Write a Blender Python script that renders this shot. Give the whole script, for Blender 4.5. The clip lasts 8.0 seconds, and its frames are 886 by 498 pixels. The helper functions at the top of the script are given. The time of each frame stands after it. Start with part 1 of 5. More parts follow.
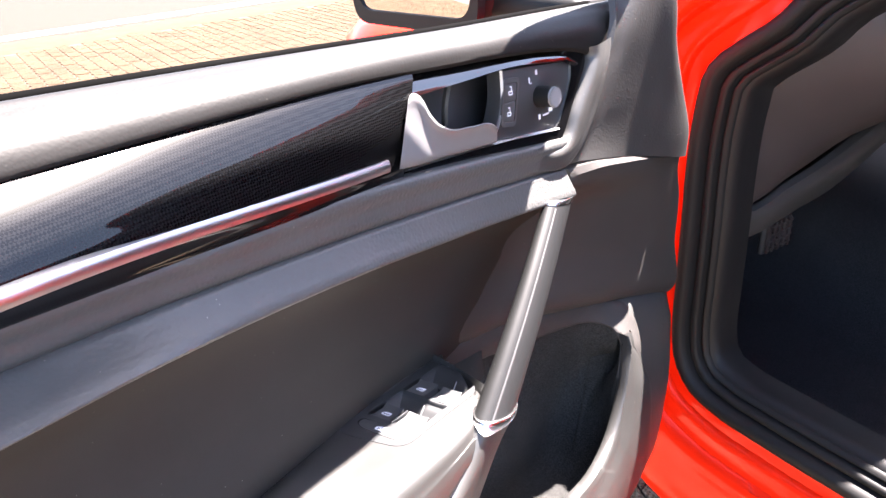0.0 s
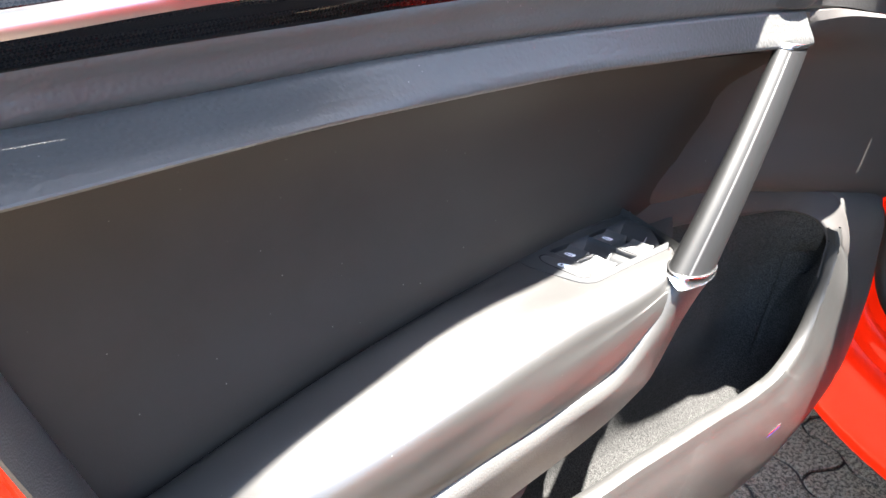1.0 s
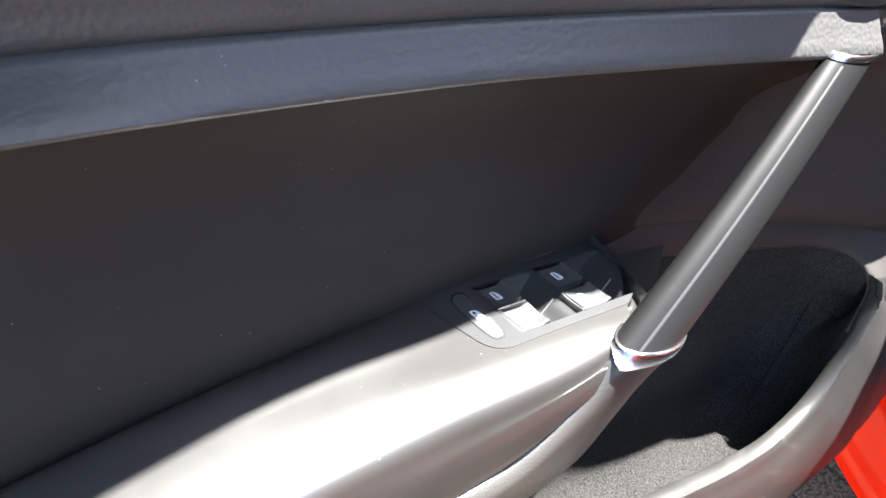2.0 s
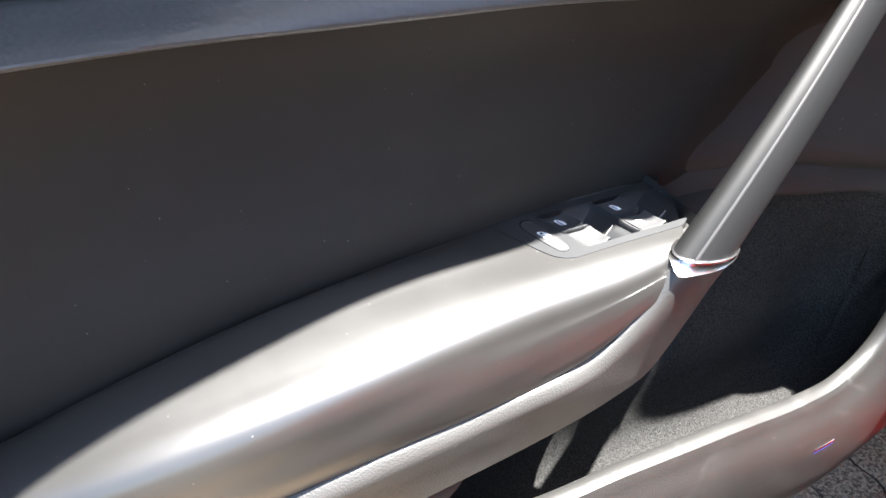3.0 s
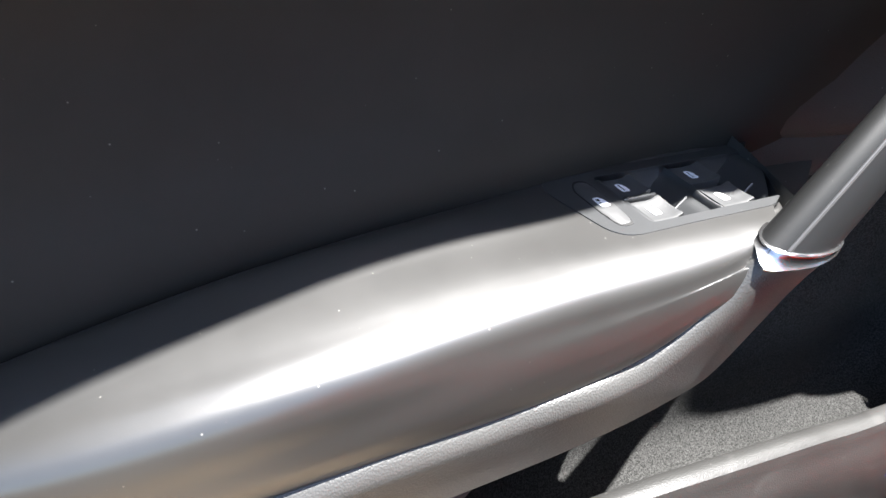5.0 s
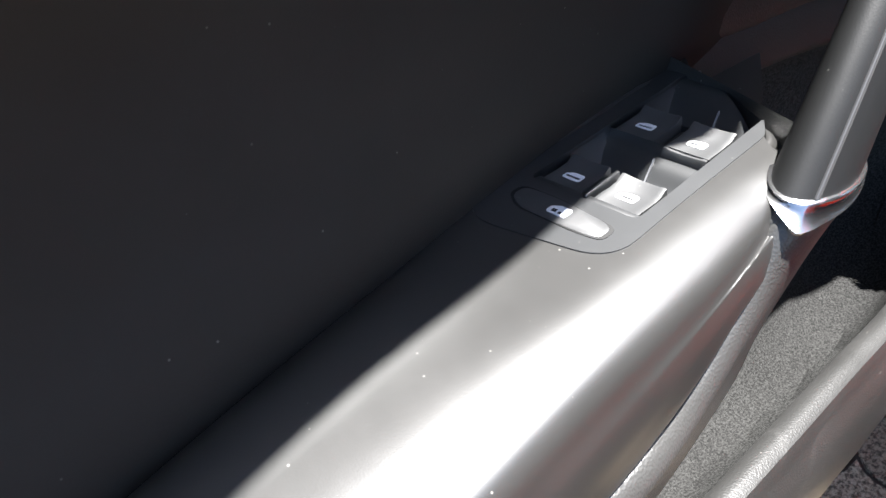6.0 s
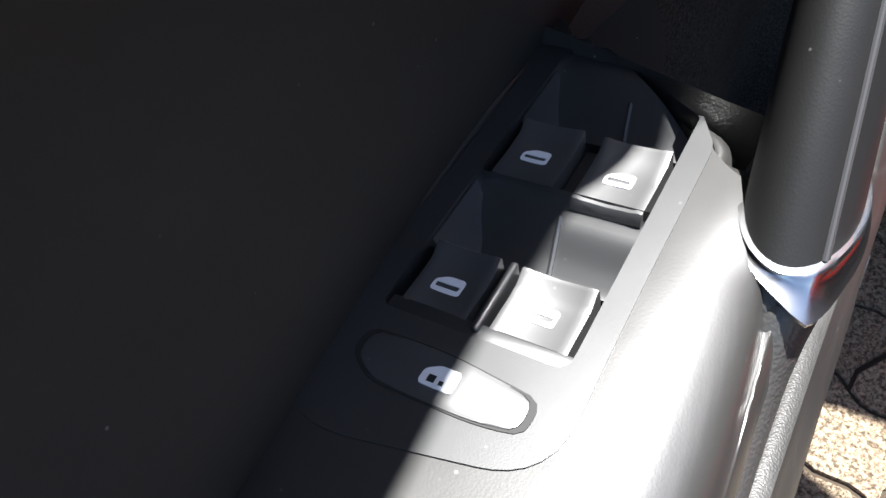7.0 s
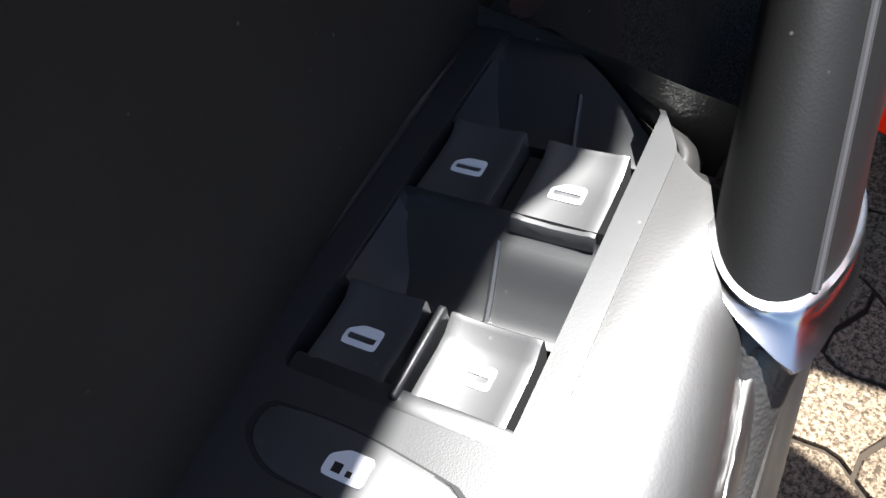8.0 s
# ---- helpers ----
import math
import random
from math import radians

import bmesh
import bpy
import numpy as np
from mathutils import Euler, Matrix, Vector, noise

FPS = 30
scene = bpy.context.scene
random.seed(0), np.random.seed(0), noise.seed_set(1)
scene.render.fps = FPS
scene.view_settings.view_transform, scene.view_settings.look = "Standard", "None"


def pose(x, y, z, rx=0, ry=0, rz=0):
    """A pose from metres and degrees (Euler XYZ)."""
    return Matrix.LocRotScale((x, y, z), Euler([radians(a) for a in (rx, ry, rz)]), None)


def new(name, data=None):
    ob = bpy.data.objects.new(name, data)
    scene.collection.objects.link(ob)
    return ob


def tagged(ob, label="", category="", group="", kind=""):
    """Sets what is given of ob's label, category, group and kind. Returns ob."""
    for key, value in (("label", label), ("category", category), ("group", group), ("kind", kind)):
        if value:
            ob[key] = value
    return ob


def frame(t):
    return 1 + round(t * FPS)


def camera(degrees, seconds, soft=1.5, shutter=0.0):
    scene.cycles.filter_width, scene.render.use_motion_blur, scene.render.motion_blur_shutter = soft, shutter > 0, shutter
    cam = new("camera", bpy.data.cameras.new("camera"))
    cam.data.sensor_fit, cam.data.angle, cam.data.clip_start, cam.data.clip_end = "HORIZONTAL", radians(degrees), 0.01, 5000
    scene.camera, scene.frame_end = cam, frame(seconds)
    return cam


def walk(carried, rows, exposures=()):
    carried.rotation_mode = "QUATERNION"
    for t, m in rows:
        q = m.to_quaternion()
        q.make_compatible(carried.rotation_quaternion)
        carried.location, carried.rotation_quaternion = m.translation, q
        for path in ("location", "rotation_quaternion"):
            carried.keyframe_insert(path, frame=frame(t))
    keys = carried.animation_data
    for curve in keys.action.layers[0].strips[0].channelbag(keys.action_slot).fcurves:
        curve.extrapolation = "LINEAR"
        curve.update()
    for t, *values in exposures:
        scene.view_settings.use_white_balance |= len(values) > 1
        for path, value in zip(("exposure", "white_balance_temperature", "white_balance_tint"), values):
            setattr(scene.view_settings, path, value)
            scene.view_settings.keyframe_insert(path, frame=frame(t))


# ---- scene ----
cam = camera(60.6, 8.0)
PATH = [
    (0, -0.0058, -0.0003, 1.2329, 64.39, 1.35, -48.88),
    (0.5, -0.0446, 0.0196, 1.2209, 63.65, 1.42, -43.33),
    (0.7, -0.0659, 0.0131, 1.1939, 63.77, 3.88, -40.31),
    (0.8, -0.0590, 0.0158, 1.1723, 62.74, 3.08, -38.68),
    (0.9, -0.0465, 0.0229, 1.1493, 61.03, 1.97, -37.25),
    (1, -0.0265, 0.0379, 1.1299, 59.13, 0.88, -36.32),
    (1.3, 0.0482, 0.0757, 1.1487, 52.84, 1.05, -32.46),
    (1.5, 0.1160, 0.0945, 1.1288, 52.17, 1.01, -29.37),
    (1.7, 0.1565, 0.1058, 1.1261, 52.55, -2.68, -28.24),
    (2.8, 0.1317, 0.0676, 1.0982, 54.71, -0.31, -25.74),
    (3, 0.1071, 0.0308, 1.0932, 55.77, 1.87, -25.74),
    (3.2, 0.0863, 0.0048, 1.0818, 55.76, 2.90, -25.71),
    (3.3, 0.0753, -0.0058, 1.0755, 55.44, 3.29, -25.35),
    (3.5, 0.0549, -0.0217, 1.0632, 54.45, 3.63, -24.21),
    (3.7, 0.0374, -0.0314, 1.0627, 53.72, 2.55, -23.06),
    (4, 0.0266, -0.0233, 1.0657, 52.75, 0.54, -21.18),
    (4.1, 0.0304, -0.0144, 1.0652, 52.65, 0.22, -20.93),
    (4.4, 0.0624, 0.0304, 1.0583, 52.75, 0.72, -20.27),
    (4.5, 0.0781, 0.0454, 1.0554, 53.16, 0.41, -19.92),
    (4.6, 0.0943, 0.0586, 1.0522, 53.35, -0.09, -19.72),
    (5, 0.1490, 0.1019, 1.0509, 51.15, -0.31, -19.79),
    (5.2, 0.1721, 0.1258, 1.0482, 50.23, 3.72, -21.98),
    (6.3, 0.2161, 0.2518, 0.9994, 43.46, 9.91, -41.66),
    (6.5, 0.2390, 0.2692, 0.9920, 41.60, 10.50, -44.48),
    (7, 0.3045, 0.3220, 0.9702, 35.28, 10.68, -52.93),
    (7.3, 0.3190, 0.3330, 0.9549, 34.30, 10.50, -54.66),
    (7.5, 0.3270, 0.3354, 0.9512, 32.82, 10.67, -54.93),
    (8, 0.3390, 0.3348, 0.9474, 31.94, 10.52, -56.18),
]
walk(cam, [(t, pose(x, y, z, rx, ry, rz)) for t, x, y, z, rx, ry, rz in PATH],
     [(0.0, 4.33, 6950, 20), (0.5, 4.44, 6950, 18), (1.0, 4.30, 6850, 10), (1.5, 3.75, 6700, 10), (1.7, 3.65, 6650, 10), (2.8, 3.65, 6650, 10), (3.7, 3.75, 6650, 10), (4.5, 3.5, 6500, 10), (5.2, 3.05, 6500, 10), (6.3, 2.72, 6450, 10), (7.0, 2.38, 6450, 10), (8.0, 2.25, 6450, 10)])

# ---- daylight ----
SUN_AZ, SUN_EL = -10.1, 65.4     # degrees: azimuth from +x towards +y, and elevation
sun_dir = Vector((math.cos(radians(SUN_EL)) * math.cos(radians(SUN_AZ)), math.cos(radians(SUN_EL)) * math.sin(radians(SUN_AZ)), math.sin(radians(SUN_EL))))
world = bpy.data.worlds.new("sky")
scene.world = world
world.use_nodes = True
wn, wl = world.node_tree.nodes, world.node_tree.links
sky = wn.new("ShaderNodeTexSky")
sky.sky_type, sky.sun_disc = "NISHITA", False
sky.sun_elevation, sky.sun_rotation = radians(SUN_EL), radians(90 - SUN_AZ)
wn["Background"].inputs["Strength"].default_value = 0.05
wl.new(sky.outputs["Color"], wn["Background"].inputs["Color"])
sun = new("sun", bpy.data.lights.new("sun", "SUN"))
sun.data.energy, sun.data.angle, sun.data.color = 4.8, radians(0.6), (1.0, 0.98, 0.955)
sun.matrix_world = Matrix.Translation((0, 0, 8)) @ sun_dir.to_track_quat("Z", "Y").to_matrix().to_4x4()


# ---- materials ----
def material(name, colour, rough=0.5, metal=0.0, spec=0.5):
    m = bpy.data.materials.new(name)
    m.use_nodes = True
    b = m.node_tree.nodes["Principled BSDF"]
    b.inputs["Base Color"].default_value = (*colour, 1)
    b.inputs["Roughness"].default_value = rough
    b.inputs["Metallic"].default_value = metal
    b.inputs["Specular IOR Level"].default_value = spec
    return m


def node(m, kind, **values):
    n = m.node_tree.nodes.new(kind)
    for key, value in values.items():
        n.inputs[key.replace("_", " ")].default_value = value
    return n


def wire(m, a, out, b, inp):
    m.node_tree.links.new(a.outputs[out], b.inputs[inp])


def grained(name, colour, rough, scale, bump, mottled=0.12, spec=0.5, kind="VORONOI", dust=0.0, fleck=0.0):
    """A surface with fine grain relief and slow variation of tone and gloss."""
    m = material(name, colour, rough, 0.0, spec)
    b = m.node_tree.nodes["Principled BSDF"]
    co = node(m, "ShaderNodeTexCoord")
    if kind == "VORONOI":
        fine = node(m, "ShaderNodeTexVoronoi", Scale=scale)
        fine.feature = "SMOOTH_F1"
        out = "Distance"
    else:
        fine = node(m, "ShaderNodeTexNoise", Scale=scale, Detail=3.0, Roughness=0.6)
        out = "Fac"
    wire(m, co, "Object", fine, "Vector")
    bp = node(m, "ShaderNodeBump", Strength=bump, Distance=0.0006)
    wire(m, fine, out, bp, "Height")
    wire(m, bp, "Normal", b, "Normal")
    slow = node(m, "ShaderNodeTexNoise", Scale=9.0, Detail=5.0, Roughness=0.65)
    wire(m, co, "Object", slow, "Vector")
    ramp = node(m, "ShaderNodeMapRange", From_Min=0.3, From_Max=0.7, To_Min=1 - mottled, To_Max=1 + mottled)
    wire(m, slow, "Fac", ramp, "Value")
    mul = node(m, "ShaderNodeMix")
    mul.data_type, mul.blend_type = "RGBA", "MULTIPLY"
    mul.inputs[0].default_value = 1.0
    mul.inputs[6].default_value = (*colour, 1)
    m.node_tree.links.new(ramp.outputs["Result"], mul.inputs[7])
    last = mul.outputs[2]
    if fleck > 0:
        fib = node(m, "ShaderNodeTexNoise", Scale=scale * 0.8, Detail=2.0, Roughness=0.7)
        wire(m, co, "Object", fib, "Vector")
        fr = node(m, "ShaderNodeMapRange", From_Min=0.38, From_Max=0.66, To_Min=1 - fleck, To_Max=1 + fleck)
        wire(m, fib, "Fac", fr, "Value")
        fm = node(m, "ShaderNodeMix")
        fm.data_type, fm.blend_type = "RGBA", "MULTIPLY"
        fm.inputs[0].default_value = 1.0
        m.node_tree.links.new(last, fm.inputs[6])
        m.node_tree.links.new(fr.outputs["Result"], fm.inputs[7])
        last = fm.outputs[2]
    if dust > 0:
        specks = node(m, "ShaderNodeTexVoronoi", Scale=130.0, Randomness=1.0)
        wire(m, co, "Object", specks, "Vector")
        cut = node(m, "ShaderNodeMapRange", From_Min=0.03, From_Max=0.075, To_Min=1.0, To_Max=0.0)
        wire(m, specks, "Distance", cut, "Value")
        gate = node(m, "ShaderNodeTexNoise", Scale=37.0, Detail=1.0)
        wire(m, co, "Object", gate, "Vector")
        gcut = node(m, "ShaderNodeMapRange", From_Min=0.52, From_Max=0.58, To_Min=0.0, To_Max=dust)
        wire(m, gate, "Fac", gcut, "Value")
        both = node(m, "ShaderNodeMath")
        both.operation = "MULTIPLY"
        m.node_tree.links.new(cut.outputs["Result"], both.inputs[0])
        m.node_tree.links.new(gcut.outputs["Result"], both.inputs[1])
        mix = node(m, "ShaderNodeMix")
        mix.data_type = "RGBA"
        m.node_tree.links.new(both.outputs[0], mix.inputs[0])
        m.node_tree.links.new(last, mix.inputs[6])
        mix.inputs[7].default_value = (0.5, 0.48, 0.44, 1)
        last = mix.outputs[2]
    m.node_tree.links.new(last, b.inputs["Base Color"])
    rr = node(m, "ShaderNodeMapRange", From_Min=0.3, From_Max=0.7, To_Min=rough - 0.3 * mottled, To_Max=rough + 0.3 * mottled)
    wire(m, slow, "Fac", rr, "Value")
    m.node_tree.links.new(rr.outputs["Result"], b.inputs["Roughness"])
    return m


M_PAD = grained("soft_grey_plastic", (0.0098, 0.0092, 0.0086), 0.55, 480, 0.16, spec=0.2, dust=0.3)
M_HARD = grained("grained_hard_plastic", (0.042, 0.0415, 0.0400), 0.42, 950, 0.36, spec=0.65, dust=0.6)
M_LEATHER = grained("dark_leatherette", (0.0290, 0.0268, 0.0240), 0.6, 900, 0.08, spec=0.12, dust=0.25)
M_ARM = grained("armrest_leatherette", (0.025, 0.0245, 0.0235), 0.34, 1500, 0.02, mottled=0.09, spec=1.0, dust=0.3)
M_ARM.node_tree.nodes["Principled BSDF"].inputs["IOR"].default_value = 1.6
M_SWITCH = grained("switch_plastic", (0.022, 0.0232, 0.0245), 0.38, 3000, 0.03, mottled=0.08, spec=1.0, dust=0.15)
M_KEY = grained("key_plastic", (0.044, 0.045, 0.046), 0.40, 3000, 0.02, mottled=0.08, spec=1.0, dust=0.12)
for m_ in (M_SWITCH, M_KEY):
    m_.node_tree.nodes["Principled BSDF"].inputs["IOR"].default_value = 1.6
M_CABIN = grained("dark_cabin_plastic", (0.035, 0.034, 0.034), 0.5, 900, 0.2)
M_DASH = grained("dashboard_plastic", (0.036, 0.0285, 0.029), 0.5, 1000, 0.2)
M_BLACK = material("matt_black", (0.012, 0.012, 0.012), 0.7)
M_RUBBER = grained("black_rubber", (0.009, 0.009, 0.0088), 0.55, 400, 0.15, spec=0.2, kind="NOISE")
M_CARPET = grained("felt_lining", (0.028, 0.028, 0.0272), 0.95, 800, 1.0, spec=0.1, kind="NOISE", fleck=0.55)
M_FOOT = grained("footwell_carpet", (0.026, 0.026, 0.028), 0.95, 700, 0.8, spec=0.1, kind="NOISE", fleck=0.5)
M_CHROME = material("chrome", (0.62, 0.62, 0.63), 0.22, 1.0)
M_SATIN = material("satin_metal", (0.62, 0.62, 0.63), 0.32, 1.0)
M_WHITE = material("white_print", (0.75, 0.76, 0.78), 0.5)
M_LEVER = grained("brushed_satin_metal", (0.20, 0.20, 0.205), 0.36, 1500, 0.04, mottled=0.05)
M_LEVER.node_tree.nodes["Principled BSDF"].inputs["Metallic"].default_value = 0.3
M_CORNER = grained("dark_corner_plastic", (0.030, 0.0292, 0.0288), 0.5, 420, 0.3, spec=0.4, dust=0.9)
M_GRIP = grained("handle_leatherette", (0.0120, 0.0122, 0.0122), 0.46, 1500, 0.06, spec=0.3, dust=0.15)
M_TRIM = grained("dark_trim_plastic", (0.036, 0.0335, 0.0322), 0.5, 950, 0.35, spec=0.3, dust=0.5)
M_JAMB = grained("jamb_plastic", (0.007, 0.007, 0.0075), 0.5, 900, 0.15, spec=0.22)
M_LEDGE = grained("ledge_plastic", (0.068, 0.0685, 0.067), 0.44, 330, 0.7, spec=0.45, dust=0.3)
M_SEAM = material("grey_seam", (0.05, 0.05, 0.052), 0.35)
M_SEAL = grained("matt_seal_rubber", (0.0006, 0.0006, 0.0006), 0.85, 400, 0.1, spec=0.03, kind="NOISE")
M_MIRROR = material("mirror_glass", (0.9, 0.9, 0.9), 0.02, 1.0)


def scuffed():
    """The hard plastic with faint pale arcs rubbed into it."""
    m = grained("scuffed_hard_plastic", (0.0250, 0.0247, 0.0238), 0.42, 950, 0.32, spec=0.65, dust=0.6)
    b = m.node_tree.nodes["Principled BSDF"]
    src = b.inputs["Base Color"].links[0].from_socket
    co = node(m, "ShaderNodeTexCoord")
    mp = node(m, "ShaderNodeMapping")
    mp.inputs["Location"].default_value = (-0.52, 0, -0.36)
    wire(m, co, "Object", mp, "Vector")
    wave_ = node(m, "ShaderNodeTexWave", Scale=9.0, Distortion=3.0, Detail=2.0)
    wave_.inputs["Detail Scale"].default_value = 3.0
    wave_.wave_type = "RINGS"
    wave_.rings_direction = "Y"
    wire(m, mp, "Vector", wave_, "Vector")
    line_ = node(m, "ShaderNodeMapRange", From_Min=0.90, From_Max=1.0)
    wire(m, wave_, "Fac", line_, "Value")
    gate = node(m, "ShaderNodeTexNoise", Scale=11.0, Detail=4.0)
    wire(m, co, "Object", gate, "Vector")
    cut = node(m, "ShaderNodeMapRange", From_Min=0.5, From_Max=0.75, To_Max=0.14)
    wire(m, gate, "Fac", cut, "Value")
    both = node(m, "ShaderNodeMath")
    both.operation = "MULTIPLY"
    m.node_tree.links.new(line_.outputs["Result"], both.inputs[0])
    m.node_tree.links.new(cut.outputs["Result"], both.inputs[1])
    mix = node(m, "ShaderNodeMix")
    mix.data_type = "RGBA"
    m.node_tree.links.new(both.outputs[0], mix.inputs[0])
    m.node_tree.links.new(src, mix.inputs[6])
    mix.inputs[7].default_value = (0.16, 0.155, 0.15, 1)
    m.node_tree.links.new(mix.outputs[2], b.inputs["Base Color"])
    return m


M_SCUFF = scuffed()


def paint_material():
    m = material("red_car_paint", (0.84, 0.021, 0.004), 0.3, 0.0, 0.05)
    b = m.node_tree.nodes["Principled BSDF"]
    b.inputs["Coat Weight"].default_value = 0.25
    b.inputs["Coat Roughness"].default_value = 0.03
    co = node(m, "ShaderNodeTexCoord")
    n = node(m, "ShaderNodeTexNoise", Scale=14.0, Detail=4.0)
    wire(m, co, "Object", n, "Vector")
    r = node(m, "ShaderNodeMapRange", To_Min=0.02, To_Max=0.09)
    wire(m, n, "Fac", r, "Value")
    m.node_tree.links.new(r.outputs["Result"], b.inputs["Coat Roughness"])
    return m


def weave_material():
    """Clear-coated black foil with a fine chequered weave."""
    m = material("woven_gloss_foil", (0.03, 0.03, 0.032), 0.4, 0.0, 0.06)
    b = m.node_tree.nodes["Principled BSDF"]
    b.inputs["Coat Weight"].default_value = 1.0
    b.inputs["Coat Roughness"].default_value = 0.03
    b.inputs["Coat IOR"].default_value = 1.36
    co = node(m, "ShaderNodeTexCoord")
    mp = node(m, "ShaderNodeMapping")
    mp.inputs["Rotation"].default_value = (0, radians(45), 0)
    wire(m, co, "Object", mp, "Vector")
    ch = node(m, "ShaderNodeTexChecker", Scale=640.0)
    ch.inputs["Color1"].default_value = (0.0045, 0.0045, 0.005, 1)
    ch.inputs["Color2"].default_value = (0.0018, 0.0018, 0.002, 1)
    wire(m, mp, "Vector", ch, "Vector")
    wire(m, ch, "Color", b, "Base Color")
    rr = node(m, "ShaderNodeMapRange", To_Min=0.34, To_Max=0.4)
    wire(m, ch, "Fac", rr, "Value")
    m.node_tree.links.new(rr.outputs["Result"], b.inputs["Roughness"])
    return m


M_RED = paint_material()
M_WEAVE = weave_material()
M_PIANO = material("gloss_black", (0.004, 0.004, 0.0045), 0.12, 0.0, 0.08)
M_ARCH = material("polished_gloss_black", (0.004, 0.004, 0.0045), 0.08, 0.0, 1.0)
M_DIAL = material("pale_grey_dial_ring", (0.20, 0.20, 0.205), 0.4, 0.0, 0.5)


# ---- geometry helpers ----
def spline(pts, n):
    """n points along a smooth line through pts, even in chord length."""
    p = np.array(pts, float)
    if len(p) == 1:
        return np.repeat(p, n, 0)
    d = np.r_[0, np.cumsum(np.maximum(np.linalg.norm(np.diff(p, axis=0), axis=1), 1e-6))]
    m = np.zeros_like(p)
    s = np.diff(p, axis=0) / np.diff(d)[:, None]
    m[0], m[-1] = s[0], s[-1]
    if len(p) > 2:
        w = np.diff(d)
        m[1:-1] = (s[:-1] * w[1:, None] + s[1:] * w[:-1, None]) / (w[1:] + w[:-1])[:, None]
    t = np.linspace(0, d[-1], n)
    k = np.clip(np.searchsorted(d, t, side="right") - 1, 0, len(d) - 2)
    h = (d[k + 1] - d[k])[:, None]
    u = ((t - d[k])[:, None]) / h
    return (2 * u**3 - 3 * u**2 + 1) * p[k] + (u**3 - 2 * u**2 + u) * h * m[k] + (-2 * u**3 + 3 * u**2) * p[k + 1] + (u**3 - u**2) * h * m[k + 1]


def skin(rows, nu=48, nv=4, closed=False, raw=False):
    """A mesh lofted smoothly through rows of points. A row given as None makes the one before it a crease."""
    groups, cur = [], []
    for r in rows:
        if r is None:
            groups.append(cur)
            cur = [cur[-1]]
        else:
            cur.append(np.array(r, float) if raw else spline(r, nu))
    groups.append(cur)
    lines, creases = [], set()
    nu = len(groups[0][0])
    for g in groups:
        g = np.array(g)
        n = (len(g) - 1) * nv + 1
        cols = np.stack([spline(g[:, i], n) for i in range(nu)], 1)
        if lines:
            creases.add(len(lines) - 1)
            cols = cols[1:]
        lines.extend(cols)
    bm = bmesh.new()
    vs = [[bm.verts.new(p) for p in line] for line in lines]
    for a, b in zip(vs[:-1], vs[1:]):
        for i in range(nu - 1):
            bm.faces.new((a[i], a[i + 1], b[i + 1], b[i]))
        if closed:
            bm.faces.new((a[-1], a[0], b[0], b[-1]))
    bmesh.ops.remove_doubles(bm, verts=bm.verts, dist=1e-5)
    bmesh.ops.recalc_face_normals(bm, faces=bm.faces)
    return bm


def box(x0, x1, y0, y1, z0, z1, bevel=0.0, seg=2):
    bm = bmesh.new()
    bmesh.ops.create_cube(bm, size=1.0)
    for v in bm.verts:
        v.co = Vector(((x0 + x1) / 2 + v.co.x * (x1 - x0), (y0 + y1) / 2 + v.co.y * (y1 - y0), (z0 + z1) / 2 + v.co.z * (z1 - z0)))
    if bevel:
        bmesh.ops.bevel(bm, geom=bm.edges[:], offset=bevel, segments=seg, profile=0.5, affect="EDGES")
    return bm


def rounded(pts, r, n=5):
    """A closed 2D outline with its corners rounded; r: one radius or one a corner."""
    out, k = [], len(pts)
    for i in range(k):
        p, a, b = Vector(pts[i]), Vector(pts[i - 1]), Vector(pts[(i + 1) % k])
        rad = r[i] if isinstance(r, (list, tuple)) else r
        u, v = (a - p), (b - p)
        cut = min(rad, u.length * 0.45, v.length * 0.45)
        s, e = p + u.normalized() * cut, p + v.normalized() * cut
        for j in range(n + 1):
            t = j / n
            out.append((s * (1 - t) ** 2 + p * 2 * t * (1 - t) + e * t * t))
    return out


def plate(outline, z0, z1, bevel=0.0, hole=None):
    """A slab of the outline from z0 to z1, its upper edge bevelled."""
    bm = bmesh.new()
    f = bm.faces.new([bm.verts.new((p[0], p[1], z1)) for p in outline])
    if f.normal.z < 0:
        f.normal_flip()
    f.normal_update()
    if f.normal.z < 0:
        f.normal_flip()
    ext = bmesh.ops.extrude_face_region(bm, geom=[f])
    low = [g for g in ext["geom"] if isinstance(g, bmesh.types.BMVert)]
    for v in low:
        v.co.z = z0
    if bevel:
        top = [e for e in bm.edges if all(abs(v.co.z - z1) < 1e-7 for v in e.verts)]
        bmesh.ops.bevel(bm, geom=top, offset=bevel, segments=2, profile=0.5, affect="EDGES")
    bmesh.ops.recalc_face_normals(bm, faces=bm.faces)
    return bm


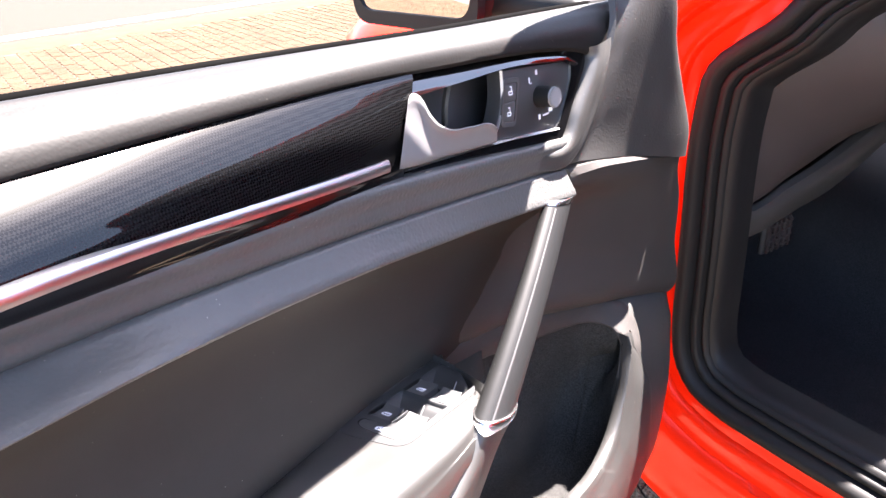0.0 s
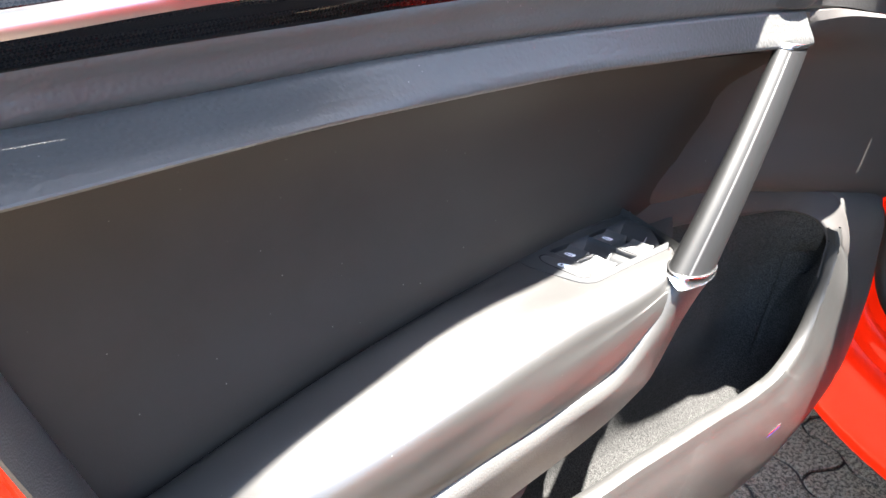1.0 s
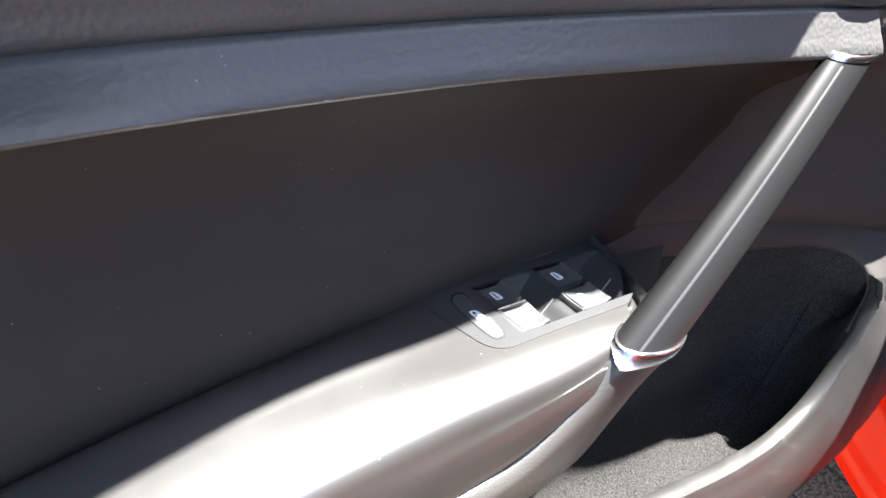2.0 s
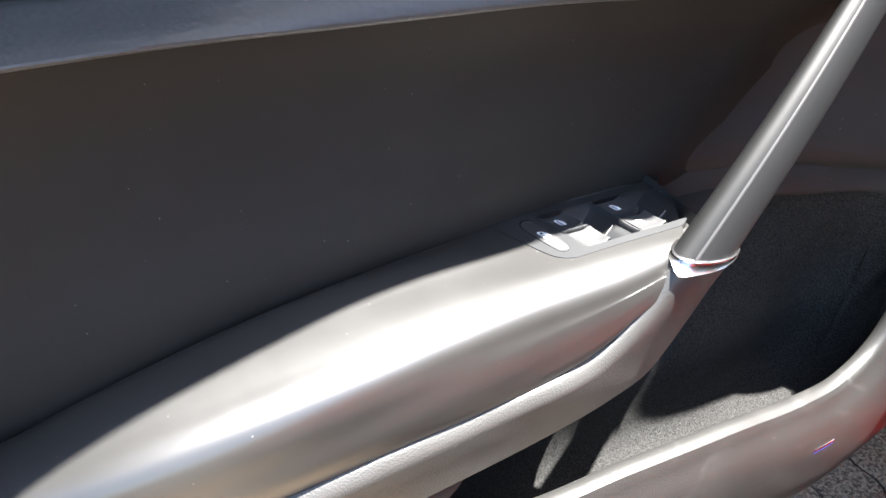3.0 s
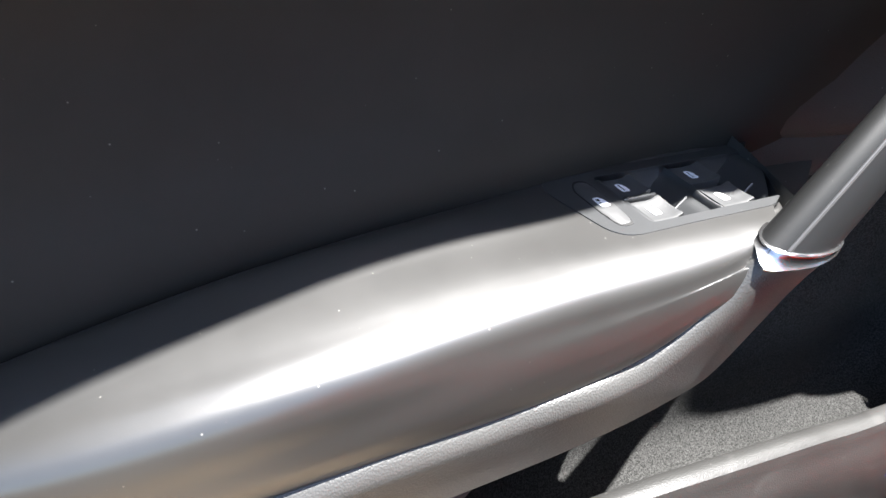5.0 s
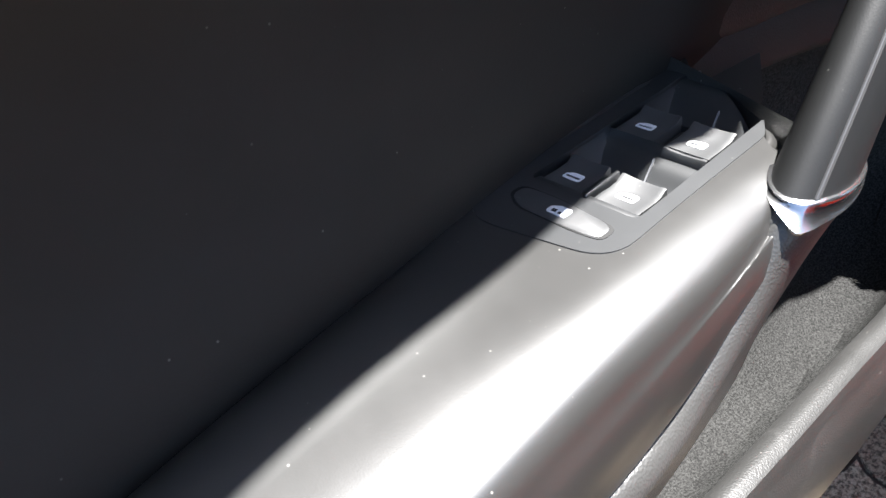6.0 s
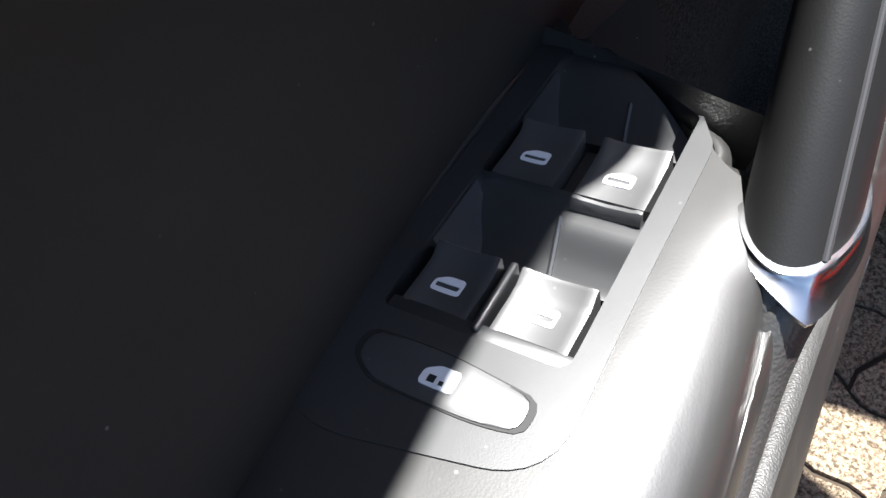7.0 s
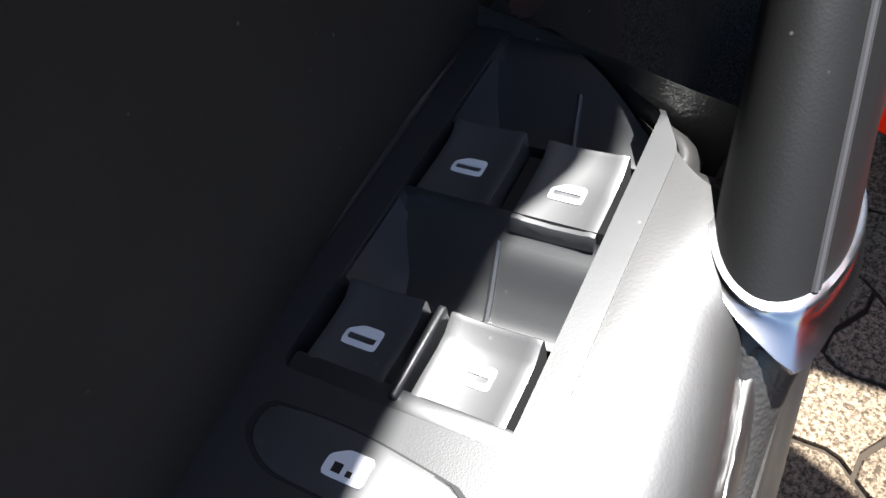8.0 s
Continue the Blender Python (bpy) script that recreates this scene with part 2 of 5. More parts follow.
def ring(outer, inner, z0, z1, bevel=0.0):
    """A flat frame between two outlines with the same number of points."""
    bm = bmesh.new()
    n = len(outer)
    lines = [[bm.verts.new((p[0], p[1], z)) for p in line] for line, z in ((outer, z0), (outer, z1), (inner, z1), (inner, z0))]
    for a, b in zip(lines, lines[1:] + lines[:1]):
        for i in range(n):
            bm.faces.new((a[i], a[(i + 1) % n], b[(i + 1) % n], b[i]))
    if bevel:
        top = [e for e in bm.edges if all(abs(v.co.z - z1) < 1e-7 for v in e.verts) and len(e.link_faces) == 2 and e.calc_face_angle(0) > 0.5]
        bmesh.ops.bevel(bm, geom=top, offset=bevel, segments=2, profile=0.5, affect="EDGES")
    bmesh.ops.recalc_face_normals(bm, faces=bm.faces)
    return bm


def tube(path, radii, seg=20, squash=1.0, side=None, cap=True):
    """A round bar along a path; squash flattens it across the direction side."""
    p = np.array(path, float)
    bm, lines = bmesh.new(), []
    for i, c in enumerate(p):
        t = Vector(p[min(i + 1, len(p) - 1)] - p[max(i - 1, 0)]).normalized()
        a = Vector(side) if side else Vector((0, 0, 1))
        a = (a - t * a.dot(t))
        a = a.normalized() if a.length > 1e-4 else t.orthogonal().normalized()
        b = t.cross(a)
        r = radii[i] if isinstance(radii, (list, tuple)) or hasattr(radii, "__len__") else radii
        lines.append([bm.verts.new(Vector(c) + a * math.cos(q) * r * squash + b * math.sin(q) * r) for q in (2 * math.pi * k / seg for k in range(seg))])
    for u, v in zip(lines[:-1], lines[1:]):
        for k in range(seg):
            bm.faces.new((u[k], u[(k + 1) % seg], v[(k + 1) % seg], v[k]))
    if cap:
        bm.faces.new(lines[0])
        bm.faces.new(lines[-1])
    bmesh.ops.recalc_face_normals(bm, faces=bm.faces)
    return bm


def join(*many):
    out = bmesh.new()
    for bm in many:
        me = bpy.data.meshes.new("tmp")
        bm.to_mesh(me)
        out.from_mesh(me)
        bpy.data.meshes.remove(me)
        bm.free()
    return out


def finish(name, bm, mat, smooth=38):
    for f in bm.faces:
        f.smooth = True
    for e in bm.edges:
        if len(e.link_faces) == 2 and e.calc_face_angle(0) > radians(smooth):
            e.smooth = False
    me = bpy.data.meshes.new(name)
    bm.to_mesh(me)
    bm.free()
    for m in mat if isinstance(mat, (list, tuple)) else (mat,):
        me.materials.append(m)
    return me


def part(name, bm, mat, parent, label="", m=None, smooth=38):
    """One mesh under a thing or a part; what hangs on a piece of the door becomes a piece of the door itself."""
    ob = new(name, finish(name, bm, mat, smooth))
    if parent.parent is not None and parent.parent.name == "car_door":
        m = parent.matrix_basis @ m if m is not None else parent.matrix_basis.copy()
        parent = parent.parent
    ob.parent = parent
    if m is not None:
        ob.matrix_basis = m
    return tagged(ob, label)


def thing(name, label, category, m=None, **more):
    ob = new(name)
    ob.empty_display_size = 0.1
    if m is not None:
        ob.matrix_world = m
    return tagged(ob, label, category, **more)


def shift(row, dx=0.0, dy=0.0, dz=0.0):
    return [(x + dx, y + dy, z + dz) for x, y, z in row]


# ---- the open door: its inner lining ----
CAR_AT = pose(1.12, 0.5, 0, 0, 0, -14)
car = thing("car", "red hatchback car with its front door wide open", "car", CAR_AT)
door_shell = skin([
    [(-0.083, 0.42, 1.13), (-0.060, 0.415, 0.98), (-0.044, 0.410, 0.89), (-0.030, 0.405, 0.80), (0.008, 0.368, 0.71), (0.035, 0.364, 0.60), (0.07, 0.382, 0.45), (0.10, 0.41, 0.36)],
    [(-0.093, 0.38, 1.13), (-0.070, 0.365, 0.98), (-0.052, 0.356, 0.89), (-0.034, 0.350, 0.80), (-0.015, 0.352, 0.70), (0.005, 0.352, 0.60), (0.04, 0.37, 0.45), (0.07, 0.40, 0.36)],
    [(-0.095, 0.384, 1.13), (-0.073, 0.371, 0.98), (-0.055, 0.362, 0.89), (-0.037, 0.356, 0.80), (-0.019, 0.358, 0.70), (0.001, 0.358, 0.60), (0.036, 0.376, 0.45), (0.066, 0.405, 0.36)], None,
    [(-0.110, 0.386, 1.13), (-0.088, 0.374, 0.98), (-0.070, 0.366, 0.89), (-0.053, 0.361, 0.80), (-0.035, 0.363, 0.70), (-0.015, 0.363, 0.60), (0.02, 0.38, 0.45), (0.05, 0.41, 0.36)],
    [(-0.125, 0.42, 1.13), (-0.112, 0.41, 0.98), (-0.100, 0.402, 0.89), (-0.088, 0.396, 0.80), (-0.073, 0.396, 0.70), (-0.05, 0.40, 0.60), (-0.01, 0.41, 0.45), (0.02, 0.43, 0.36)],
    [(-0.15, 0.46, 1.13), (-0.145, 0.455, 0.98), (-0.138, 0.450, 0.89), (-0.13, 0.446, 0.80), (-0.118, 0.446, 0.70), (-0.10, 0.45, 0.60), (-0.05, 0.455, 0.45), (-0.01, 0.46, 0.36)], None,
    [(-0.155, 0.465, 1.13), (-0.152, 0.462, 0.98), (-0.148, 0.458, 0.89), (-0.142, 0.455, 0.80), (-0.132, 0.455, 0.70), (-0.115, 0.458, 0.60), (-0.065, 0.46, 0.45), (-0.02, 0.465, 0.36)],
    [(-0.19, 0.485, 1.13), (-0.20, 0.495, 0.98), (-0.205, 0.50, 0.89), (-0.205, 0.505, 0.80), (-0.20, 0.51, 0.70), (-0.185, 0.51, 0.60), (-0.14, 0.50, 0.45), (-0.08, 0.48, 0.34)],
    [(-0.21, 0.49, 1.13), (-0.225, 0.505, 0.98), (-0.235, 0.512, 0.89), (-0.24, 0.52, 0.80), (-0.235, 0.525, 0.70), (-0.22, 0.525, 0.60), (-0.17, 0.515, 0.45), (-0.10, 0.49, 0.33)], None,
    [(-0.21, 0.50, 1.08), (-0.225, 0.515, 0.98), (-0.235, 0.525, 0.89), (-0.24, 0.533, 0.80), (-0.235, 0.538, 0.70), (-0.22, 0.538, 0.60), (-0.17, 0.528, 0.45), (-0.10, 0.50, 0.33)],
    [(0.4, 0.51, 1.08), (0.4, 0.54, 0.98), (0.4, 0.55, 0.89), (0.4, 0.56, 0.80), (0.4, 0.56, 0.70), (0.4, 0.56, 0.60), (0.4, 0.54, 0.45), (0.4, 0.50, 0.33)],
    [(0.93, 0.50, 1.07), (0.99, 0.53, 0.98), (1.0, 0.53, 0.89), (1.02, 0.54, 0.80), (1.03, 0.54, 0.70), (1.04, 0.54, 0.60), (1.05, 0.52, 0.45), (1.05, 0.50, 0.33)], None,
    [(0.92, 0.455, 1.10), (0.95, 0.455, 0.98), (0.965, 0.455, 0.89), (0.99, 0.455, 0.80), (1.00, 0.455, 0.70), (1.01, 0.455, 0.60), (1.02, 0.455, 0.45), (1.02, 0.455, 0.33)]], 30, 4)
door = new("car_door", finish("car_door", door_shell, M_RED))
door.parent, door.matrix_basis = car, CAR_AT.inverted()
tagged(door, "open glossy red door with dark grey inner lining")

SILL = [(-0.12, 0.462, 1.143), (0.143, 0.455, 1.137), (0.29, 0.455, 1.132), (0.39, 0.455, 1.128), (0.52, 0.455, 1.123), (0.66, 0.453, 1.120), (0.80, 0.452, 1.116)]
PAD_LOW = [(-0.12, 0.4, 1.1045), (0.0, 0.405, 1.102), (0.116, 0.41, 1.1025), (0.25, 0.413, 1.1045), (0.376, 0.416, 1.1035), (0.474, 0.418, 1.0972), (0.555, 0.417, 1.093), (0.63, 0.418, 1.086), (0.674, 0.419, 1.0786), (0.715, 0.421, 1.0655)]
pad_lo, pad_hi = spline(PAD_LOW, 70), spline(shift(SILL, 0, -0.006, -0.004), 70)


def pad(k, y, z):
    return pad_lo * (1 - k) + pad_hi * k + np.array((0, y, z))


part("upper_trim_pad", skin([pad(1, 0.012, -0.02), None, pad(1, 0.007, -0.003), pad(1, 0.0, 0.0), pad(0.8, -0.0035, 0.0028), pad(0.55, -0.0065, 0.0045), pad(0.3, -0.0065, 0.0042), pad(0.1, -0.003, 0.002), pad(0, 0, 0), pad(0, 0.005, -0.003), pad(0, 0.02, -0.003)], 0, 4, raw=True), M_PAD, door, "soft grained grey plastic shoulder pad")
part("window_seal", skin([shift(SILL, 0, 0.003, -0.014), None, shift(SILL, 0, 0.003, -0.004), shift(SILL, 0, 0.005, -0.0025), shift(SILL, 0, 0.008, -0.004), None, shift(SILL, 0, 0.012, -0.03)], 40, 2), M_SEAL, door, "black rubber window seal")

STRIP = [(-0.12, 0.357, 1.062), (0.0, 0.366, 1.058), (0.09, 0.374, 1.0575), (0.134, 0.380, 1.0555), (0.191, 0.390, 1.050), (0.278, 0.398, 1.043), (0.34, 0.4035, 1.0385), (0.40, 0.411, 1.034)]
dec_top = spline([(-0.12, 0.402, 1.105), (0.0, 0.407, 1.1025), (0.116, 0.412, 1.1025), (0.26, 0.416, 1.103), (0.35, 0.418, 1.102), (0.433, 0.420, 1.100)], 60)
dec_low = spline([(-0.12, 0.359, 1.066), (0.0, 0.3685, 1.0625), (0.1, 0.3785, 1.0580), (0.2, 0.388, 1.0520), (0.3, 0.397, 1.0440), (0.36, 0.4035, 1.0395), (0.4085, 0.4100, 1.0355)], 60)
dec_end = spline([(-0.12, 0.372, 1.041), (0.095, 0.392, 1.0335), (0.19, 0.398, 1.0280), (0.329, 0.402, 1.0215), (0.37, 0.405, 1.019), (0.408, 0.4100, 1.0155)], 60)


def decor(k, bulge):
    return dec_top * (1 - k) + dec_low * k + np.array((0, -bulge, bulge * 0.8)) * math.sin(math.pi * k)


part("decor_panel", skin([dec_top + np.array((0, 0.014, 0)), dec_top + np.array((0, 0.002, 0.001)), decor(0.03, 0.003), decor(0.25, 0.0045), decor(0.5, 0.0045), decor(0.75, 0.0045), decor(1.0, 0.0), dec_low * 0.8 + dec_end * 0.2 + np.array((0, -0.001, 0)), dec_low * 0.3 + dec_end * 0.7, dec_end, dec_end + np.array((0, 0.01, -0.002))], 0, 5, raw=True), M_WEAVE, door, "glossy black woven-pattern decor panel")
strip_run = [p for p in spline(STRIP, 40) if p[0] < 0.3885]
strip_run[-1] = np.array((0.388, 0.4095, 1.035))
strip_run = [p + np.array((0, -0.0015, 0.0003)) for p in strip_run]
part("accent_strip", skin([shift(strip_run, 0, 0.004, 0.0055), None, shift(strip_run, 0, -0.0025, 0.0052), None, shift(strip_run, 0, -0.0045, 0.001), shift(strip_run, 0, -0.0035, -0.004), None, shift(strip_run, 0, 0.004, -0.0055)], 60, 2), M_SATIN, door, "narrow bright metal accent strip")

MATTE_TOP = [(-0.12, 0.372, 1.043), (0.095, 0.393, 1.034), (0.19, 0.396, 1.029), (0.329, 0.400, 1.024), (0.495, 0.403, 1.008), (0.60, 0.405, 0.995), (0.655, 0.407, 0.989)]
LEDGE_TOP = [(-0.12, 0.373, 1.019), (0.0, 0.384, 1.012), (0.083, 0.395, 1.0055), (0.185, 0.397, 1.0025), (0.25, 0.399, 0.998), (0.33, 0.401, 0.992), (0.44, 0.405, 0.981), (0.55, 0.408, 0.969), (0.653, 0.412, 0.9565)]
LEDGE_BOT = [(-0.12, 0.33, 1.006), (0.0, 0.345, 0.9965), (0.09, 0.357, 0.9915), (0.15, 0.368, 0.986), (0.2, 0.377, 0.98), (0.26, 0.383, 0.9745), (0.35, 0.3859, 0.9677), (0.43, 0.3905, 0.9576), (0.51, 0.395, 0.9475), (0.6, 0.398, 0.9355), (0.66, 0.399, 0.9275)]
m_top, l_top, l_bot = spline(MATTE_TOP, 70), spline(LEDGE_TOP, 70), spline(LEDGE_BOT, 70)
ofs = lambda y, z: np.array((0, y, z))
part("ledge", skin([m_top + ofs(0.016, 0.002), m_top + ofs(0.001, 0.001), m_top + ofs(0, -0.0015), m_top * 0.6 + l_top * 0.4 + ofs(0.0008, 0), l_top + ofs(0.001, 0.0035), l_top + ofs(0.003, 0.0012), None, l_top + ofs(0.0008, 0.0008), l_top + ofs(-0.0016, 0.0002), l_top * 0.85 + l_bot * 0.15 + ofs(-0.0020, -0.0002), l_top * 0.5 + l_bot * 0.5 + ofs(-0.0018, 0), l_top * 0.12 + l_bot * 0.88 + ofs(-0.0012, 0.0008), l_bot + ofs(-0.0002, 0.0006), l_bot + ofs(0.0008, -0.0012), None, l_bot + ofs(0.006, -0.003), l_bot + ofs(0.024, -0.003)], 0, 4, raw=True), M_LEDGE, door, "grained hard plastic ledge")

ARM_IN = [(-0.014, 0.372, 0.796), (0.05, 0.369, 0.815), (0.13, 0.379, 0.824), (0.20, 0.390, 0.828), (0.29, 0.411, 0.818), (0.34, 0.424, 0.8095), (0.39, 0.4365, 0.8015), (0.46, 0.449, 0.792), (0.537, 0.461, 0.774)]
part("recess_panel", skin([
    [(-0.065, 0.352, 0.999), (0.0, 0.356, 0.995), (0.09, 0.368, 0.989), (0.2, 0.392, 0.976), (0.35, 0.402, 0.963), (0.51, 0.418, 0.938), (0.66, 0.420, 0.918)],
    [(-0.055, 0.368, 0.955), (0.1, 0.390, 0.95), (0.25, 0.412, 0.94), (0.4, 0.432, 0.92), (0.55, 0.446, 0.90), (0.645, 0.455, 0.885)],
    [(-0.035, 0.374, 0.875), (0.1, 0.388, 0.885), (0.25, 0.412, 0.88), (0.4, 0.440, 0.862), (0.51, 0.456, 0.845), (0.588, 0.460, 0.84)],
    ARM_IN, shift(ARM_IN, 0, 0.01, -0.03)], 60, 6), M_LEATHER, door, "dark leatherette door insert")
part("rear_trim", skin([
    [(-0.085, 0.372, 1.06), (-0.065, 0.362, 0.98), (-0.049, 0.352, 0.89), (-0.030, 0.345, 0.80), (-0.026, 0.342, 0.78)], None,
    [(-0.083, 0.362, 1.06), (-0.063, 0.350, 0.98), (-0.046, 0.340, 0.89), (-0.028, 0.335, 0.80), (-0.024, 0.332, 0.78)],
    [(-0.075, 0.357, 1.06), (-0.055, 0.350, 0.98), (-0.038, 0.350, 0.89), (-0.016, 0.350, 0.80), (-0.012, 0.348, 0.78)],
    [(-0.062, 0.360, 1.06), (-0.046, 0.362, 0.98), (-0.030, 0.366, 0.89), (-0.010, 0.366, 0.80), (-0.006, 0.365, 0.78)], None,
    [(-0.062, 0.38, 1.06), (-0.046, 0.38, 0.98), (-0.030, 0.38, 0.89), (-0.010, 0.38, 0.80), (-0.006, 0.38, 0.78)]], 24, 3), M_HARD, door)

# armrest
A1 = [(-0.016, 0.362, 0.798), (0.010, 0.362, 0.811), (0.05, 0.362, 0.819), (0.13, 0.372, 0.829), (0.2, 0.382, 0.830), (0.27, 0.397, 0.820), (0.33, 0.412, 0.8095), (0.39, 0.426, 0.799), (0.45, 0.438, 0.789), (0.490, 0.446, 0.780)]
A2 = [(-0.016, 0.340, 0.796), (0.010, 0.339, 0.8135), (0.05, 0.340, 0.8235), (0.13, 0.347, 0.8302), (0.2, 0.354, 0.8295), (0.27, 0.366, 0.8205), (0.33, 0.378, 0.8105), (0.38, 0.387, 0.8018), (0.43, 0.392, 0.7935), (0.467, 0.392, 0.7860)]
SHOULDER = [(-0.016, 0.3225, 0.7955), (0.010, 0.3072, 0.8125), (0.05, 0.2983, 0.8213), (0.13, 0.2953, 0.8280), (0.2, 0.3013, 0.8280), (0.28, 0.3170, 0.8202), (0.36, 0.3290, 0.8068), (0.405, 0.3367, 0.8005), (0.43, 0.3435, 0.7985), (0.447, 0.3520, 0.7945)]


def turned(dy, dz):
    """A line along the turn from the armrest's top into its side, set off from where the two would meet; the turn tightens towards both ends."""
    k = lambda x: float(np.interp(x, (-0.016, 0.03, 0.30, 0.38, 0.43, 0.45), (0.45, 1.0, 1.0, 0.8, 0.5, 0.3)))
    return [(x, y + dy * k(x), z + dz * k(x)) for x, y, z in SHOULDER]


TURN = [turned(0.0250, -0.0012), turned(0.0140, -0.0033), turned(0.0072, -0.0063), turned(0.0032, -0.0108), turned(0.0010, -0.0172)]
A35 = [(-0.016, 0.318, 0.781), (0.010, 0.3065, 0.7830), (0.05, 0.2972, 0.7885), (0.13, 0.2952, 0.7965), (0.2, 0.3012, 0.7980), (0.29, 0.3155, 0.7922), (0.36, 0.3280, 0.7880), (0.402, 0.3355, 0.7865), (0.429, 0.3425, 0.7885)]
A4 = [(-0.016, 0.317, 0.770), (0.010, 0.3060, 0.770), (0.05, 0.2968, 0.774), (0.13, 0.2945, 0.780), (0.2, 0.2998, 0.780), (0.29, 0.3132, 0.776), (0.36, 0.3258, 0.775), (0.395, 0.3320, 0.777), (0.417, 0.3378, 0.7825)]
SEAM = [(-0.016, 0.322, 0.752), (0.012, 0.312, 0.756), (0.05, 0.304, 0.757), (0.131, 0.2995, 0.765), (0.188, 0.3025, 0.765), (0.253, 0.311, 0.759), (0.30, 0.316, 0.755), (0.35, 0.327, 0.752), (0.386, 0.332, 0.758), (0.404, 0.3335, 0.776), (0.411, 0.3355, 0.785)]
ARM_END = ARM_IN[:-1] + [(0.50, 0.457, 0.780)]


def even_x(row, n=130):
    """A line resampled at even steps of x."""
    p = spline(row, 400)
    xs = np.linspace(p[0, 0], p[-1, 0], n)
    return np.stack([xs, np.interp(xs, p[:, 0], p[:, 1]), np.interp(xs, p[:, 0], p[:, 2])], 1)


def eased(p, sigma=11.0):
    """The line with its small waves smoothed away along its length, its ends kept."""
    k = np.exp(-0.5 * (np.arange(-30, 31) / sigma) ** 2)
    k /= k.sum()
    out = p.copy()
    for c in (1, 2):
        a = np.r_[2 * p[0, c] - p[30:0:-1, c], p[:, c], 2 * p[-1, c] - p[-2:-32:-1, c]]
        out[:, c] = np.convolve(a, k, mode="valid")
    ends = np.clip(np.minimum(np.arange(len(p)), np.arange(len(p))[::-1]) / 9.0, 0, 1)[:, None]
    return p * (1 - ends) + out * ends


arm_rows = [eased(even_x(r)) for r in (shift(ARM_END, 0, 0.012, -0.025), shift(ARM_END, 0, 0.002, -0.006), A1, A2, *TURN, A35, A4, SEAM, shift(SEAM, 0, 0.012, -0.006))]
arm = skin(arm_rows, 0, 7, raw=True)
SW = Matrix(((0.9789, -0.1526, 0.1357, 0.3878), (0.1461, 0.9877, 0.0564, 0.4032), (-0.1426, -0.0354, 0.9891, 0.8014), (0, 0, 0, 1)))
sw_back = SW.inverted()
for v in arm.verts:
    q = sw_back @ v.co
    fade = lambda a: max(0.0, min(1.0, a)) ** 2 * (3 - 2 * max(0.0, min(1.0, a)))
    near_by = fade((q.x + 0.125) / 0.070) * fade((q.y + 0.060) / 0.024)
    if q.x < 0.18 and q.y < 0.060 and q.z > -0.022 and near_by > 0:
        q.z *= 1 - near_by
        v.co = SW @ q
    if -0.056 < q.x < 0.18 and -0.038 < q.y < 0.060:
        if -0.040 < q.x < 0.105 and -0.030 < q.y < 0.027 and (q.x < 0.074 or q.y > (q.x - 0.074) * 1.25 - 0.028):
            q.z = -0.028
        else:
            q.z = min(q.z, 0.0)
        if q.y > -0.034 and (q.x - 0.0775) > (q.y + 0.0285) * 0.753:
            q.z = -0.06
        v.co = SW @ q
FRONT = [A2[-1]] + [r[-1] for r in TURN] + [A35[-1], A4[-1], SEAM[-1]]
arm = join(arm, skin([FRONT] + [[(x + dx * k, y + dy * k, z + dz) for (x, y, z), k in zip(FRONT, (0.1, 0.45, 0.7, 0.85, 1, 1, 1, 1, 1))] for dx, dy, dz in ((0.008, 0.002, 0.0003), (0.016, 0.005, -0.002), (0.021, 0.009, -0.012), (0.020, 0.011, -0.05))], 40, 3))
part("armrest_shelf", skin([[(0.46, 0.475, 0.766), (0.52, 0.475, 0.764), (0.58, 0.472, 0.766)], [(0.47, 0.44, 0.752), (0.51, 0.44, 0.75), (0.56, 0.45, 0.755)], [(0.46, 0.41, 0.74), (0.505, 0.42, 0.738), (0.545, 0.435, 0.74)]], 14, 4), M_LEATHER, door)
part("armrest_pad", arm, M_ARM, door, "padded grey leatherette armrest")

H_LO, H_HI = Vector((0.449, 0.347, 0.790)), Vector((0.628, 0.401, 0.934))


def handle_section(t, k0, k1, n, grow_by=0.0):
    c = H_LO.lerp(H_HI, t) + Vector((0.001, -0.002, 0.0)) * math.sin(math.pi * min(1.0, max(0.0, t)))
    a, b = 0.0312 + (0.0252 - 0.0312) * t + grow_by, 0.0150 + (0.0112 - 0.0150) * t + grow_by
    drop, cs, sn = -0.16, math.cos(radians(8)), math.sin(radians(8))
    ring_of = [(a * math.cos(q), b * math.sin(q)) for q in (k0 + (k1 - k0) * i / (n - 1) for i in range(n))]
    return [(c.x + u * cs - v * sn, c.y + u * sn + v * cs, c.z + (u * cs - v * sn) * drop) for u, v in ring_of]


def collar_low(q):
    """How far along the handle the lower edge of its foot collar runs at the angle q."""
    return float(np.interp(q % 360, (0, 60, 120, 140, 160, 185, 200, 210, 235, 260, 290, 315, 340, 360), (-0.004, 0.012, 0.020, 0.018, 0.011, -0.003, -0.018, -0.030, -0.027, -0.024, -0.018, -0.012, -0.006, -0.004)))


# the frame round the armrest, from its flat rear top down and forward to the handle's foot
def legs(*runs):
    """Several smooth runs end to end, each with its own number of points."""
    out = [spline(run, n) for run, n in runs]
    return np.concatenate([out[0]] + [o[1:] for o in out[1:]])


